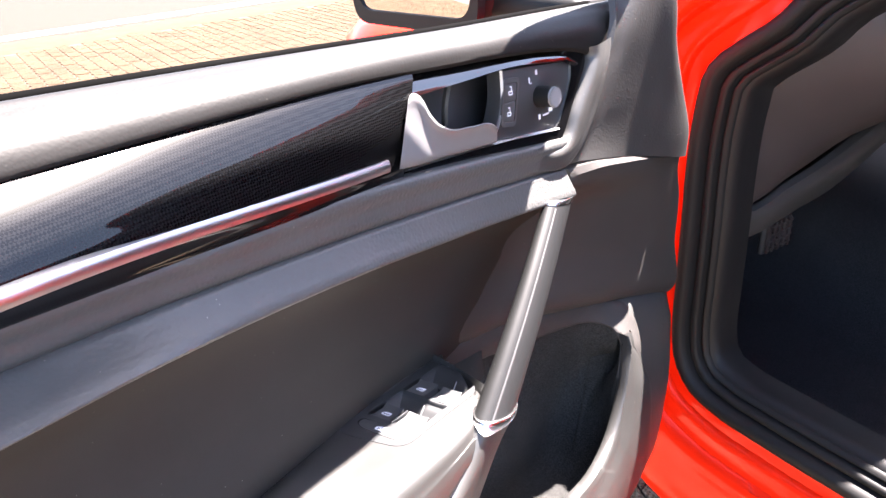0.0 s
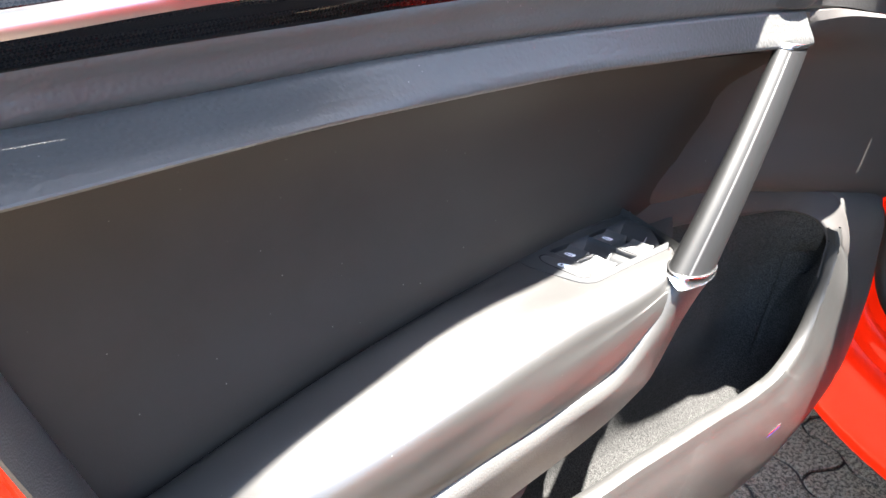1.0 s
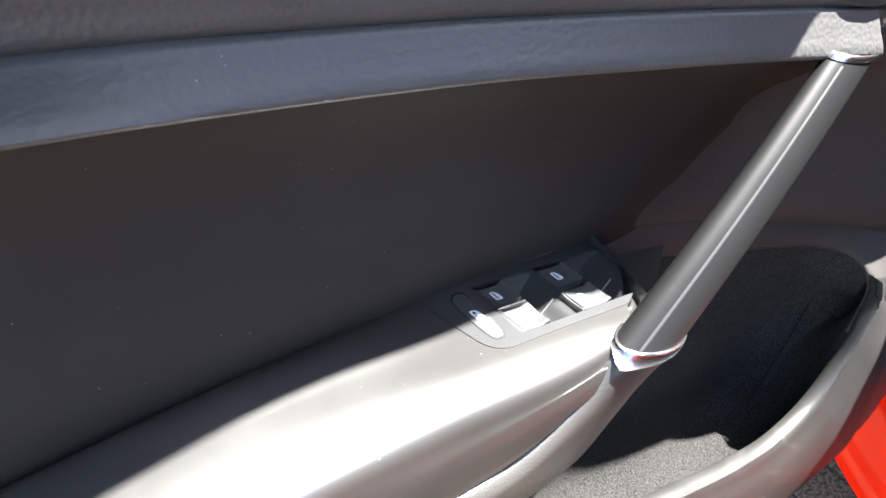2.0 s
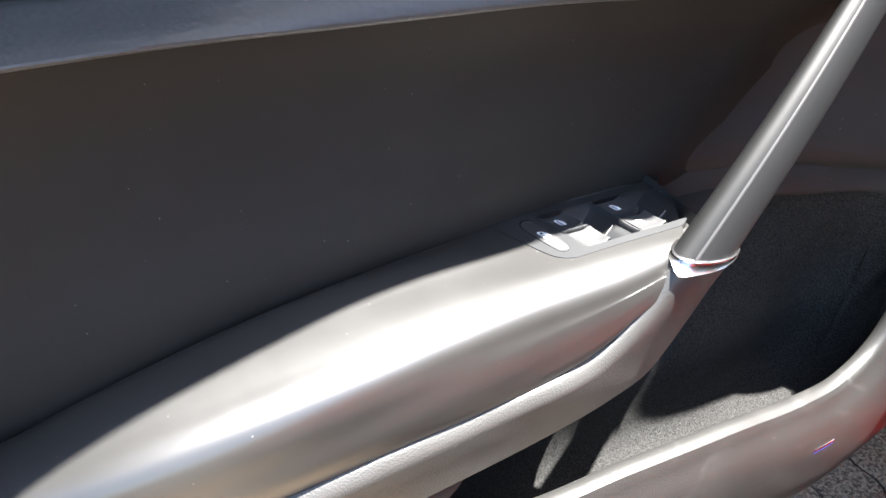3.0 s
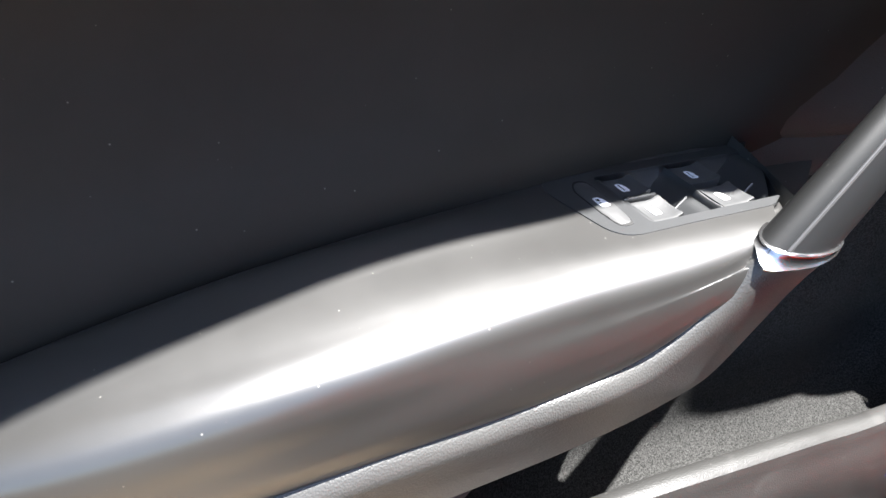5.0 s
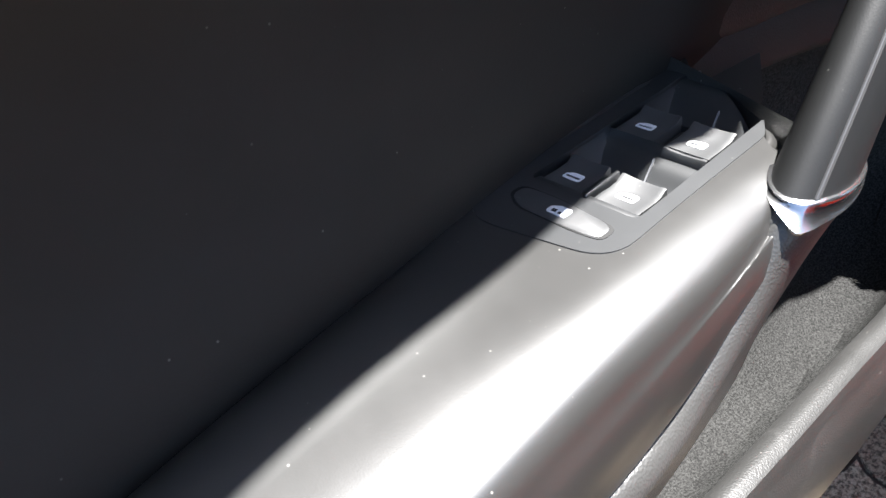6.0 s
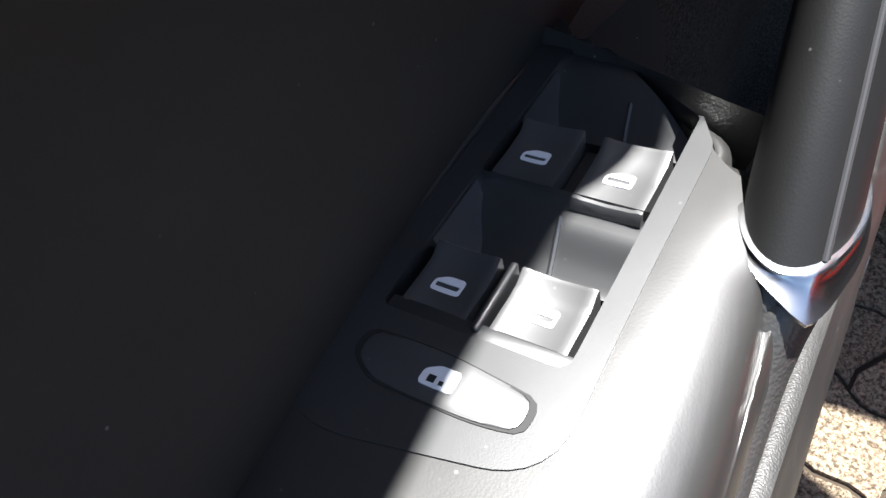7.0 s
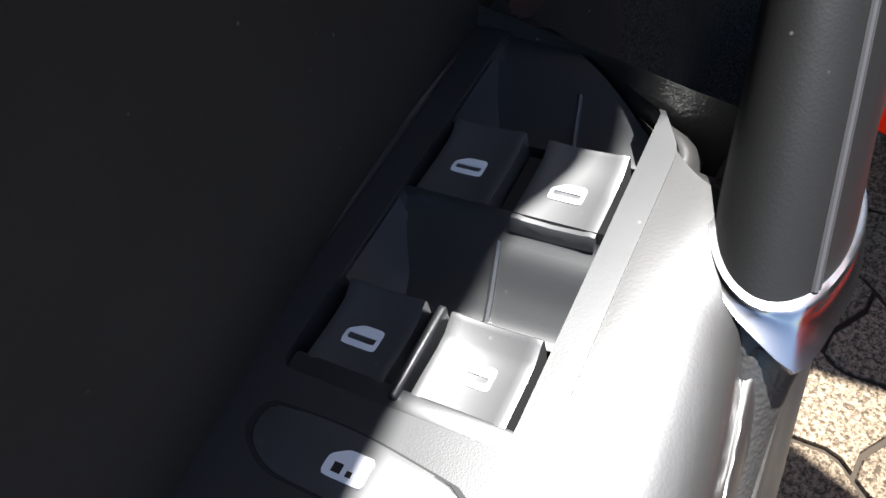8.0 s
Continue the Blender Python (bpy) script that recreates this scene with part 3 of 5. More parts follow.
rim_in = legs(([(-0.006, 0.364, 0.801), (-0.002, 0.346, 0.816), (0.000, 0.326, 0.8155), (0.003, 0.309, 0.802), (0.006, 0.308, 0.790)], 14), ([(0.006, 0.308, 0.790), (0.008, 0.308, 0.775), (0.013, 0.306, 0.766), (0.023, 0.303, 0.7605)], 12), ([(0.023, 0.303, 0.7605), (0.044, 0.298, 0.760), (0.083, 0.294, 0.7615), (0.131, 0.292, 0.764), (0.188, 0.295, 0.764), (0.253, 0.304, 0.7575), (0.304, 0.309, 0.7535), (0.354, 0.320, 0.750), (0.386, 0.3245, 0.757), (0.403, 0.3265, 0.775), (0.410, 0.3293, 0.784)], 60))
rim_low = legs(([(-0.032, 0.364, 0.797), (-0.030, 0.346, 0.813), (-0.028, 0.328, 0.811), (-0.0255, 0.313, 0.798), (-0.023, 0.311, 0.786)], 14), ([(-0.023, 0.311, 0.786), (-0.017, 0.313, 0.760), (-0.009, 0.316, 0.730), (-0.002, 0.317, 0.711)], 12), ([(-0.002, 0.317, 0.711), (0.037, 0.307, 0.717), (0.092, 0.301, 0.720), (0.129, 0.299, 0.7195), (0.190, 0.303, 0.7135), (0.240, 0.310, 0.708), (0.305, 0.317, 0.706), (0.370, 0.331, 0.699), (0.410, 0.341, 0.699), (0.442, 0.352, 0.711), (0.470, 0.360, 0.736), (0.481, 0.356, 0.770)], 60))
n_rim = len(rim_in)
turn = np.clip((np.arange(n_rim) - 8) / 6.0, 0, 1)[:, None]
over = np.array((0, 0.003, -0.001)) * (1 - turn) + np.array((0, 0.0055, 0.0030)) * turn
near_foot = np.clip((np.arange(n_rim) - (n_rim - 13)) / 12.0, 0, 1)[:, None]
near_foot = near_foot ** 2 * (3 - 2 * near_foot)


def rim(k, roll=0.0):
    p = rim_in * (1 - k) + rim_low * k + over * roll + np.array((0, -0.0015, 0)) * math.sin(math.pi * k)
    q = 197 + 135 * k
    foot = np.array(handle_section(collar_low(q) - 0.002, radians(q), 0, 2, 0.0012)[0])
    return p * (1 - near_foot) + foot * near_foot


part("armrest_rim", skin([rim_in + np.array((0, 0.02, 0.0)) * turn + np.array((0.002, 0.002, -0.02)) * (1 - turn), rim(0, 1.2), rim(0.02, 0.75), rim(0.06, 0.25), rim(0.11, 0.02), rim(0.20), rim(0.5), rim(0.9), rim(0.98), rim(1.0), None, rim(1.0) + np.array((0.001, 0.0025, 0.0)), rim(1.0) + np.array((0.004, 0.05, 0.004)), np.stack([rim(1.0)[:, 0] + 0.004, np.full(n_rim, 0.468), rim(1.0)[:, 2] + 0.012], 1)], 0, 3, raw=True), M_HARD, door, "grained plastic frame round the armrest")

# map pocket: its outer wall and lip, and its felt lining
LIP = spline([(-0.001, 0.3275, 0.702), (0.03, 0.3205, 0.695), (0.08, 0.314, 0.688), (0.14, 0.3105, 0.677), (0.2039, 0.3123, 0.6591), (0.2544, 0.316, 0.651), (0.309, 0.3165, 0.643), (0.376, 0.324, 0.63), (0.445, 0.332, 0.613), (0.521, 0.341, 0.594), (0.605, 0.3504, 0.5721), (0.677, 0.3613, 0.5597), (0.722, 0.3704, 0.568), (0.757, 0.378, 0.6), (0.783, 0.386, 0.645), (0.797, 0.394, 0.675), (0.799, 0.400, 0.684)], 110)
tang = np.gradient(LIP, axis=0)
tang /= np.linalg.norm(tang[:, [0, 2]], axis=1)[:, None]
opened = np.clip((LIP[:, 0] - 0.199) / 0.010, 0, 1)
opened = opened * opened * (3 - 2 * opened)
top_turn = int(np.argmax(LIP[:, 0]))
taper = 0.12 + 0.88 * np.clip((top_turn - 2 - np.arange(110)) / 14.0, 0, 1) ** 0.8


def off(d, dy, first=0):
    """The line of the pocket's lip, moved outwards by d and towards the cabin by -dy; behind the pocket the rounding of the lip is left out."""
    return [(p[0] + t[2] * d * w + 0.22 * max(d, 0) * max(0.0, 1 - p[0] / 0.2 if p[0] > 0 else 1.0), p[1] + (dy if abs(dy) < 0.01 else dy * w) * s + min(dy, -0.0100) * (1 - s), p[2] - t[0] * d * w) for p, t, s, w in list(zip(LIP, tang, opened, taper))[first:]]


part("pocket_wall", skin([off(0.004, 0.006), off(0.0008, 0.003), off(-0.0004, -0.001), off(0.0, -0.0075), off(0.0012, -0.0095), off(0.0036, -0.0108), off(0.014, -0.0140), off(0.033, -0.0208), off(0.042, -0.0228), off(0.085, -0.0258), off(0.125, -0.022), off(0.165, -0.004), off(0.19, 0.016), off(0.20, 0.05)], 110, 4), M_SCUFF, door, "grained plastic map pocket wall with scuffs")
POCKET_TOP = [(0.20, 0.325, 0.70), (0.25, 0.36, 0.715), (0.33, 0.41, 0.725), (0.45, 0.445, 0.745), (0.53, 0.456, 0.745), (0.613, 0.458, 0.737), (0.678, 0.453, 0.724), (0.721, 0.447, 0.718), (0.762, 0.440, 0.709), (0.783, 0.431, 0.701), (0.797, 0.418, 0.692), (0.801, 0.405, 0.682)]
part("pocket_lining", skin([POCKET_TOP, shift(POCKET_TOP, 0, 0.004, -0.03),
    [(0.20, 0.335, 0.66), (0.3, 0.405, 0.62), (0.45, 0.431, 0.60), (0.6, 0.440, 0.60), (0.75, 0.462, 0.58), (0.815, 0.428, 0.63)],
    [(0.21, 0.335, 0.655), (0.3, 0.395, 0.535), (0.45, 0.420, 0.50), (0.6, 0.430, 0.48), (0.72, 0.452, 0.49), (0.805, 0.422, 0.61)],
    [(0.21, 0.333, 0.655), (0.3, 0.37, 0.52), (0.45, 0.385, 0.485), (0.6, 0.390, 0.465), (0.72, 0.400, 0.48), (0.79, 0.41, 0.62)],
    [(0.211, 0.332, 0.654), (0.3, 0.337, 0.56), (0.45, 0.348, 0.53), (0.6, 0.364, 0.50), (0.72, 0.380, 0.53), (0.79, 0.40, 0.64)],
    off(0.003, 0.003)[:top_turn]], 60, 5), M_CARPET, door, "dark grey felt pocket lining")

part("pocket_lining", skin([[(0.775, 0.436, 0.706), (0.797, 0.420, 0.693), (0.803, 0.402, 0.682)], [(0.79, 0.440, 0.66), (0.815, 0.418, 0.65), (0.803, 0.398, 0.655)], [(0.78, 0.440, 0.58), (0.800, 0.415, 0.58), (0.785, 0.390, 0.61)], [(0.74, 0.430, 0.50), (0.760, 0.405, 0.50), (0.745, 0.382, 0.55)]], 12, 4), M_CARPET, door)
front_of_panel = int(np.argmax(LIP[:, 0] > 0.2085))
panel_low = [(-0.002, 0.3180, 0.706), (0.06, 0.3055, 0.702), (0.13, 0.3012, 0.697), (0.175, 0.3028, 0.690), (0.2165, 0.3078, 0.6835)]
panel_foot = np.array(off(-0.0010, -0.0101)[:front_of_panel + 1])
panel_turn = spline(panel_low, 60) * 0.28 + spline(panel_foot, 60) * 0.72 + np.array([(-0.0042 * max(0.0, k - 50) / 9.0, 0, 0) for k in range(60)])
part("lower_panel", skin([
    [(-0.006, 0.343, 0.722), (0.06, 0.330, 0.730), (0.13, 0.322, 0.730), (0.19, 0.322, 0.727), (0.262, 0.336, 0.722)],
    [(-0.004, 0.3195, 0.712), (0.06, 0.3058, 0.716), (0.13, 0.3013, 0.716), (0.19, 0.3056, 0.712), (0.245, 0.3142, 0.705)],
    panel_low, panel_turn,
    [(x, y - 0.0002, z) for x, y, z in off(-0.0010, -0.0101)[:front_of_panel + 1]], off(0.0012, -0.0101)[:front_of_panel + 1], [(x, y + 0.002, z) for x, y, z in off(0.0025, -0.0095)[:front_of_panel + 1]]], 60, 4), M_SCUFF, door, "grained plastic lower door lining")

# front part of the lining
G_TOP = [(0.660, 0.405, 0.954), (0.70, 0.399, 0.9515), (0.767, 0.398, 0.938), (0.86, 0.405, 0.917), (0.955, 0.414, 0.894)]
G_BOT = [(0.537, 0.461, 0.774), (0.62, 0.450, 0.769), (0.70, 0.437, 0.753), (0.85, 0.431, 0.704), (1.012, 0.432, 0.648)]
part("front_lining", skin([shift(G_TOP, 0, 0.02, 0.0), None, shift(G_TOP, 0, 0.002, -0.001), shift(G_TOP, 0, 0.003, -0.012),
    [(0.60, 0.462, 0.905), (0.662, 0.446, 0.895), (0.72, 0.428, 0.89), (0.80, 0.420, 0.875), (0.87, 0.417, 0.86), (0.972, 0.418, 0.83)],
    [(0.55, 0.470, 0.846), (0.61, 0.459, 0.840), (0.68, 0.443, 0.83), (0.77, 0.430, 0.81), (0.86, 0.424, 0.79), (0.99, 0.424, 0.75)],
    [(0.49, 0.470, 0.782)] + G_BOT, shift([(0.49, 0.470, 0.782)] + G_BOT, 0, 0.01, -0.01)], 40, 4), M_TRIM, door)
LEDGE_IN = spline([(0.50, 0.462, 0.748), (0.613, 0.452, 0.733), (0.678, 0.447, 0.720), (0.721, 0.441, 0.714), (0.762, 0.434, 0.705), (0.783, 0.425, 0.697), (0.795, 0.414, 0.690), (0.799, 0.403, 0.681), (0.797, 0.394, 0.672), (0.790, 0.389, 0.655), (0.777, 0.384, 0.630)], 80)
LEDGE_OUT = spline([(0.49, 0.470, 0.786), (0.596, 0.456, 0.778), (0.677, 0.448, 0.760), (0.772, 0.440, 0.734), (0.822, 0.434, 0.717), (0.842, 0.424, 0.706), (0.850, 0.412, 0.690), (0.852, 0.401, 0.668), (0.848, 0.391, 0.642), (0.838, 0.384, 0.615), (0.822, 0.379, 0.590)], 80)
ledge_at = lambda k, dy: LEDGE_IN * (1 - k) + LEDGE_OUT * k + np.array((0, dy, 0))
part("pocket_ledge", skin([ledge_at(0, 0.007), ledge_at(0.0, 0.003), ledge_at(0.03, -0.0005), ledge_at(0.12, -0.0030), ledge_at(0.35, -0.0048), ledge_at(0.65, -0.0042), ledge_at(0.9, -0.0015), ledge_at(1.0, 0.002), None, ledge_at(1.03, 0.012)], 0, 3, raw=True), M_TRIM, door, "smooth rounded plastic edge over the map pocket")
part("front_edge_lining", skin([
    [(0.822, 0.439, 0.722), (0.835, 0.420, 0.700), (0.83, 0.402, 0.66), (0.81, 0.388, 0.61), (0.78, 0.37, 0.55), (0.76, 0.35, 0.50)],
    [(0.87, 0.438, 0.705), (0.875, 0.417, 0.685), (0.875, 0.397, 0.62), (0.87, 0.378, 0.53), (0.86, 0.37, 0.47), (0.82, 0.37, 0.41)],
    [(0.98, 0.438, 0.668), (0.982, 0.420, 0.645), (0.985, 0.41, 0.58), (0.995, 0.41, 0.46), (0.97, 0.41, 0.38), (0.88, 0.41, 0.35)],
    [(1.012, 0.440, 0.655), (1.015, 0.434, 0.63), (1.02, 0.43, 0.57), (1.035, 0.43, 0.44), (1.0, 0.43, 0.345), (0.90, 0.44, 0.32)]], 24, 5), M_HARD, door)
CORNER = [(0.656, 0.410, 0.9605), (0.671, 0.409, 0.969), (0.686, 0.409, 0.981), (0.705, 0.409, 1.007), (0.718, 0.410, 1.036), (0.733, 0.412, 1.063), (0.743, 0.413, 1.084), (0.750, 0.416, 1.102), (0.756, 0.424, 1.122)]
part("corner_cover", skin([
    shift(CORNER, -0.004, 0.006, 0), CORNER, shift(CORNER, 0.006, 0.0035, -0.0005),
    [(0.70, 0.410, 0.9545), (0.71, 0.4115, 0.965), (0.722, 0.412, 0.98), (0.738, 0.4105, 1.007), (0.75, 0.410, 1.036), (0.762, 0.4095, 1.063), (0.772, 0.4095, 1.084), (0.782, 0.411, 1.105), (0.79, 0.416, 1.13)],
    [(0.785, 0.411, 0.936), (0.79, 0.411, 0.955), (0.80, 0.410, 0.98), (0.81, 0.4085, 1.01), (0.815, 0.407, 1.04), (0.82, 0.4055, 1.07), (0.825, 0.405, 1.10), (0.83, 0.406, 1.13), (0.83, 0.408, 1.15)],
    [(0.952, 0.415, 0.896), (0.948, 0.412, 0.93), (0.93, 0.409, 0.965), (0.915, 0.407, 0.99), (0.89, 0.404, 1.03), (0.875, 0.402, 1.06), (0.868, 0.401, 1.09), (0.862, 0.402, 1.12), (0.86, 0.404, 1.15)],
    [(0.962, 0.45, 0.896), (0.958, 0.45, 0.93), (0.94, 0.45, 0.965), (0.925, 0.45, 0.99), (0.90, 0.45, 1.03), (0.885, 0.45, 1.06), (0.878, 0.45, 1.09), (0.872, 0.45, 1.12), (0.87, 0.45, 1.15)]], 40, 4), M_CORNER, door, "dark grained plastic mirror corner cover with dust specks")

# release lever, lock switch and mirror knob, in the plane of the decor: x forward, y up, z towards the cabin
BZ = Matrix.Translation((0, 0.4135, 1.0)) @ pose(0, 0, 0, 83, 0, 0)


def resampled(outline, n, centre):
    """n points of a closed outline, at even angles round a centre inside it."""
    p = [Vector(q) - Vector(centre) for q in outline]
    out = []
    for k in range(n):
        a = 2 * math.pi * k / n
        d = Vector((math.cos(a), math.sin(a)))
        best = 0.0
        for u, v in zip(p, p[1:] + p[:1]):
            e = v - u
            det = d.x * -e.y + e.x * d.y
            if abs(det) > 1e-12:
                r = (u.x * -e.y + e.x * u.y) / det
                s = (d.x * u.y - d.y * u.x) / det
                if r > best and -1e-6 <= s <= 1 + 1e-6:
                    best = r
        out.append(Vector(centre) + d * best)
    return out


bez_out = rounded([(0.4235, 0.100), (0.57, 0.0985), (0.6434, 0.0915), (0.684, 0.0815), (0.7015, 0.068), (0.696, 0.0562), (0.667, 0.0176), (0.6515, -0.0055), (0.637, -0.0105), (0.602, -0.007), (0.5124, 0.0015), (0.4235, 0.0105)], [0.002, 0.02, 0.02, 0.02, 0.012, 0.01, 0.02, 0.008, 0.01, 0.01, 0.02, 0.002])
bez_in = rounded([(0.4115, 0.0224), (0.4317, 0.0808), (0.558, 0.0797), (0.5714, 0.0800), (0.6616, 0.0702), (0.6775, 0.0635), (0.6695, 0.0437), (0.6441, 0.0045), (0.6235, 0.0050), (0.540, 0.0140)], [0.003, 0.004, 0.006, 0.006, 0.010, 0.010, 0.02, 0.006, 0.01, 0.01])
mid_o = (0.56, 0.04)
bezel_ring = ring(resampled(bez_out, 120, mid_o), resampled([Vector((max(p.x, 0.426), p.y)) for p in bez_in], 120, mid_o), -0.012, 0.0, 0.0012)
for v in bezel_ring.verts:
    v.co.z -= 0.6 * max(0.0, v.co.y - 0.082)
bezel = part("release_bezel", bezel_ring, M_PIANO, door, "gloss black bezel round the door release", BZ)
rim_in = [Vector(mid_o) + (p - Vector(mid_o)) * 0.985 for p in resampled(bez_in, 120, mid_o)]
part("bezel_trim", skin([[(0.412, 0.0208, -0.001), (0.475, 0.0172, -0.001), (0.54, 0.0125, -0.001), (0.60, 0.0065, -0.001), (0.642, 0.0020, -0.001)], [(0.412, 0.0218, 0.0014), (0.475, 0.0182, 0.0014), (0.54, 0.0135, 0.0014), (0.60, 0.0075, 0.0014), (0.643, 0.0032, 0.0014)], [(0.412, 0.0230, 0.0008), (0.475, 0.0194, 0.0008), (0.54, 0.0147, 0.0008), (0.60, 0.0087, 0.0008), (0.643, 0.0045, 0.0008)], [(0.412, 0.0234, -0.004), (0.475, 0.0198, -0.004), (0.54, 0.0151, -0.004), (0.60, 0.0091, -0.004), (0.643, 0.0049, -0.004)]], 30, 1), M_SATIN, bezel, "thin bright trim line")
top_edge = spline([(0.424, 0.4300, 1.0990), (0.50, 0.4350, 1.0985), (0.57, 0.4360, 1.0965), (0.63, 0.4350, 1.0905), (0.672, 0.4320, 1.0800), (0.694, 0.4265, 1.066)], 40)
low_edge = spline([(0.424, 0.4160, 1.0800), (0.50, 0.4185, 1.0800), (0.57, 0.4190, 1.0798), (0.63, 0.4195, 1.0735), (0.658, 0.4195, 1.0695), (0.677, 0.4195, 1.060)], 40)
arch = lambda k, dy: top_edge * (1 - k) + low_edge * k + np.array((0, dy, 0))
part("decor_panel", skin([arch(0, 0.006), arch(0.0, 0.0), arch(0.2, -0.0012), arch(0.5, -0.0018), arch(0.8, -0.0012), arch(1.0, 0.0), None, arch(1.0, 0.010)], 0, 4, raw=True), M_ARCH, door, "gloss black decor arch over the door release")
cup = bmesh.new()
rim_pts = resampled(bez_in, 60, mid_o)
levels = [[cup.verts.new((c.x, c.y, z)) for c in (Vector(mid_o) + (p - Vector(mid_o)) * k for p in rim_pts)] for k, z in ((0.99, -0.001), (0.96, -0.012), (0.90, -0.030), (0.80, -0.042))]
for u, v in zip(levels[:-1], levels[1:]):
    for k in range(60):
        cup.faces.new((u[k], u[(k + 1) % 60], v[(k + 1) % 60], v[k]))
cup.faces.new(levels[-1])
bmesh.ops.recalc_face_normals(cup, faces=cup.faces)
part("finger_cup", cup, M_SWITCH, bezel, "dark finger recess")
part("cup_rib", skin([[(0.507, 0.079, -0.022), (0.500, 0.06, -0.024), (0.4975, 0.03, -0.026)], [(0.5085, 0.079, -0.020), (0.5015, 0.06, -0.0215), (0.499, 0.03, -0.0235)], [(0.512, 0.079, -0.03), (0.505, 0.06, -0.032), (0.502, 0.03, -0.034)]], 12, 2), M_HARD, bezel, "")
LEV_LOW = [(0.4103, 0.0250), (0.4391, 0.0222), (0.4755, 0.0196), (0.5066, 0.0172), (0.5375, 0.0150)]
LEV_TOP = [(0.4295, 0.0750), (0.4345, 0.0788), (0.4405, 0.0770), (0.4465, 0.0705), (0.4515, 0.0605), (0.4618, 0.0478), (0.4752, 0.0404), (0.5018, 0.0365), (0.5310, 0.0318), (0.5375, 0.0270)]


def lever_row(k, z):
    lo, hi = spline([(x, y, 0) for x, y in LEV_LOW], 40), spline([(x, y, 0) for x, y in LEV_TOP], 40)
    p = lo * (1 - k) + hi * k
    p[:, 2] = z + 0.0095 * np.exp(-((p[:, 0] - 0.402) / 0.032) ** 2) + 0.0065 + (k - 0.4) * 0.008 * np.clip((p[:, 0] - 0.43) / 0.04, 0, 1)
    p[:, 0] -= 0.9 * np.maximum(p[:, 2], 0)
    p[:, 1] += 0.45 * np.maximum(p[:, 2], 0)
    return p


part("release_lever", skin([lever_row(0, -0.012), None, lever_row(0.0, 0.0016), lever_row(0.04, 0.0028), lever_row(0.3, 0.0026), lever_row(0.55, 0.0022), lever_row(0.8, 0.0028), lever_row(0.95, 0.0036), lever_row(1.0, 0.0022), None, lever_row(1.0, -0.012)], 0, 4, raw=True), M_LEVER, bezel, "satin silver release lever", smooth=30)
sw_plate = rounded([(0.5375, 0.0165), (0.5565, 0.050), (0.5585, 0.0775), (0.661, 0.0692), (0.6755, 0.062), (0.668, 0.0437), (0.6435, 0.0060), (0.6235, 0.0065)], [0.002, 0.02, 0.002, 0.010, 0.010, 0.02, 0.006, 0.01])
panel = part("switch_plate", plate(sw_plate, -0.02, -0.003, 0.0008), M_SWITCH, bezel, "dark switch plate")
part("plate_edge", skin([[(0.5365, 0.0165, -0.004), (0.5525, 0.040, -0.004), (0.5565, 0.058, -0.004), (0.5575, 0.078, -0.004)], [(0.5375, 0.0165, -0.0015), (0.5535, 0.040, -0.0015), (0.5575, 0.058, -0.0015), (0.5585, 0.078, -0.0015)], [(0.5395, 0.0165, -0.0025), (0.5555, 0.040, -0.0025), (0.5595, 0.058, -0.0025), (0.5605, 0.078, -0.0025)]], 16, 1), M_SATIN, bezel, "")
lock = [(0.5500, 0.0275), (0.5605, 0.0685), (0.5835, 0.0665), (0.5715, 0.0240)]
grow = lambda pts, k: [Vector((0.5665, 0.0465)) + (Vector(p) - Vector((0.5665, 0.0465))) * k for p in pts]
part("lock_frame", ring(rounded(grow(lock, 1.06), 0.005, 6), rounded(grow(lock, 0.86), 0.004, 6), -0.004, -0.0012, 0.0005), M_KEY, bezel, "")
up_key = [(0.5565, 0.0480), (0.5600, 0.0655), (0.5805, 0.0640), (0.5765, 0.0470)]
dn_key = [(0.5520, 0.0290), (0.5560, 0.0472), (0.5758, 0.0462), (0.5705, 0.0260)]
for key in (up_key, dn_key):
    part("lock_key", plate(rounded(grow(key, 0.93), 0.0018, 4), -0.006, -0.0016, 0.0006), M_KEY, bezel, "")
    cx, cy = sum(p[0] for p in key) / 4, sum(p[1] for p in key) / 4
    part("lock_symbol", join(ring(rounded([(cx - 0.003, cy - 0.003), (cx + 0.003, cy - 0.003), (cx + 0.003, cy + 0.001), (cx - 0.003, cy + 0.001)], 0.0008, 3), rounded([(cx - 0.002, cy - 0.002), (cx + 0.002, cy - 0.002), (cx + 0.002, cy), (cx - 0.002, cy)], 0.0004, 3), -0.0018, -0.0013), box(cx + 0.0012, cx + 0.002, cy + 0.001, cy + 0.005, -0.0018, -0.0013), box(cx - 0.001, cx + 0.002, cy + 0.0045, cy + 0.0053, -0.0018, -0.0013)), M_WHITE, bezel, "")
kx, ky = 0.6165, 0.0420
knob = part("mirror_knob", tube([(kx, ky, -0.004), (kx, ky, 0.001), (kx, ky, 0.011), (kx, ky, 0.0145), (kx, ky, 0.0153)], [0.0110, 0.0108, 0.0102, 0.0098, 0.0088], 32, side=(0, 1, 0)), M_RUBBER, bezel, "round black mirror knob with bright ring")
knob_ring = tube([(kx, ky, 0.0140), (kx, ky, 0.0164), (kx, ky, 0.0170), (kx, ky, 0.0156)], [0.0102, 0.0100, 0.0094, 0.0076], 32, side=(0, 1, 0), cap=False)
part("knob_ring", knob_ring, M_DIAL, bezel, "bright ring")
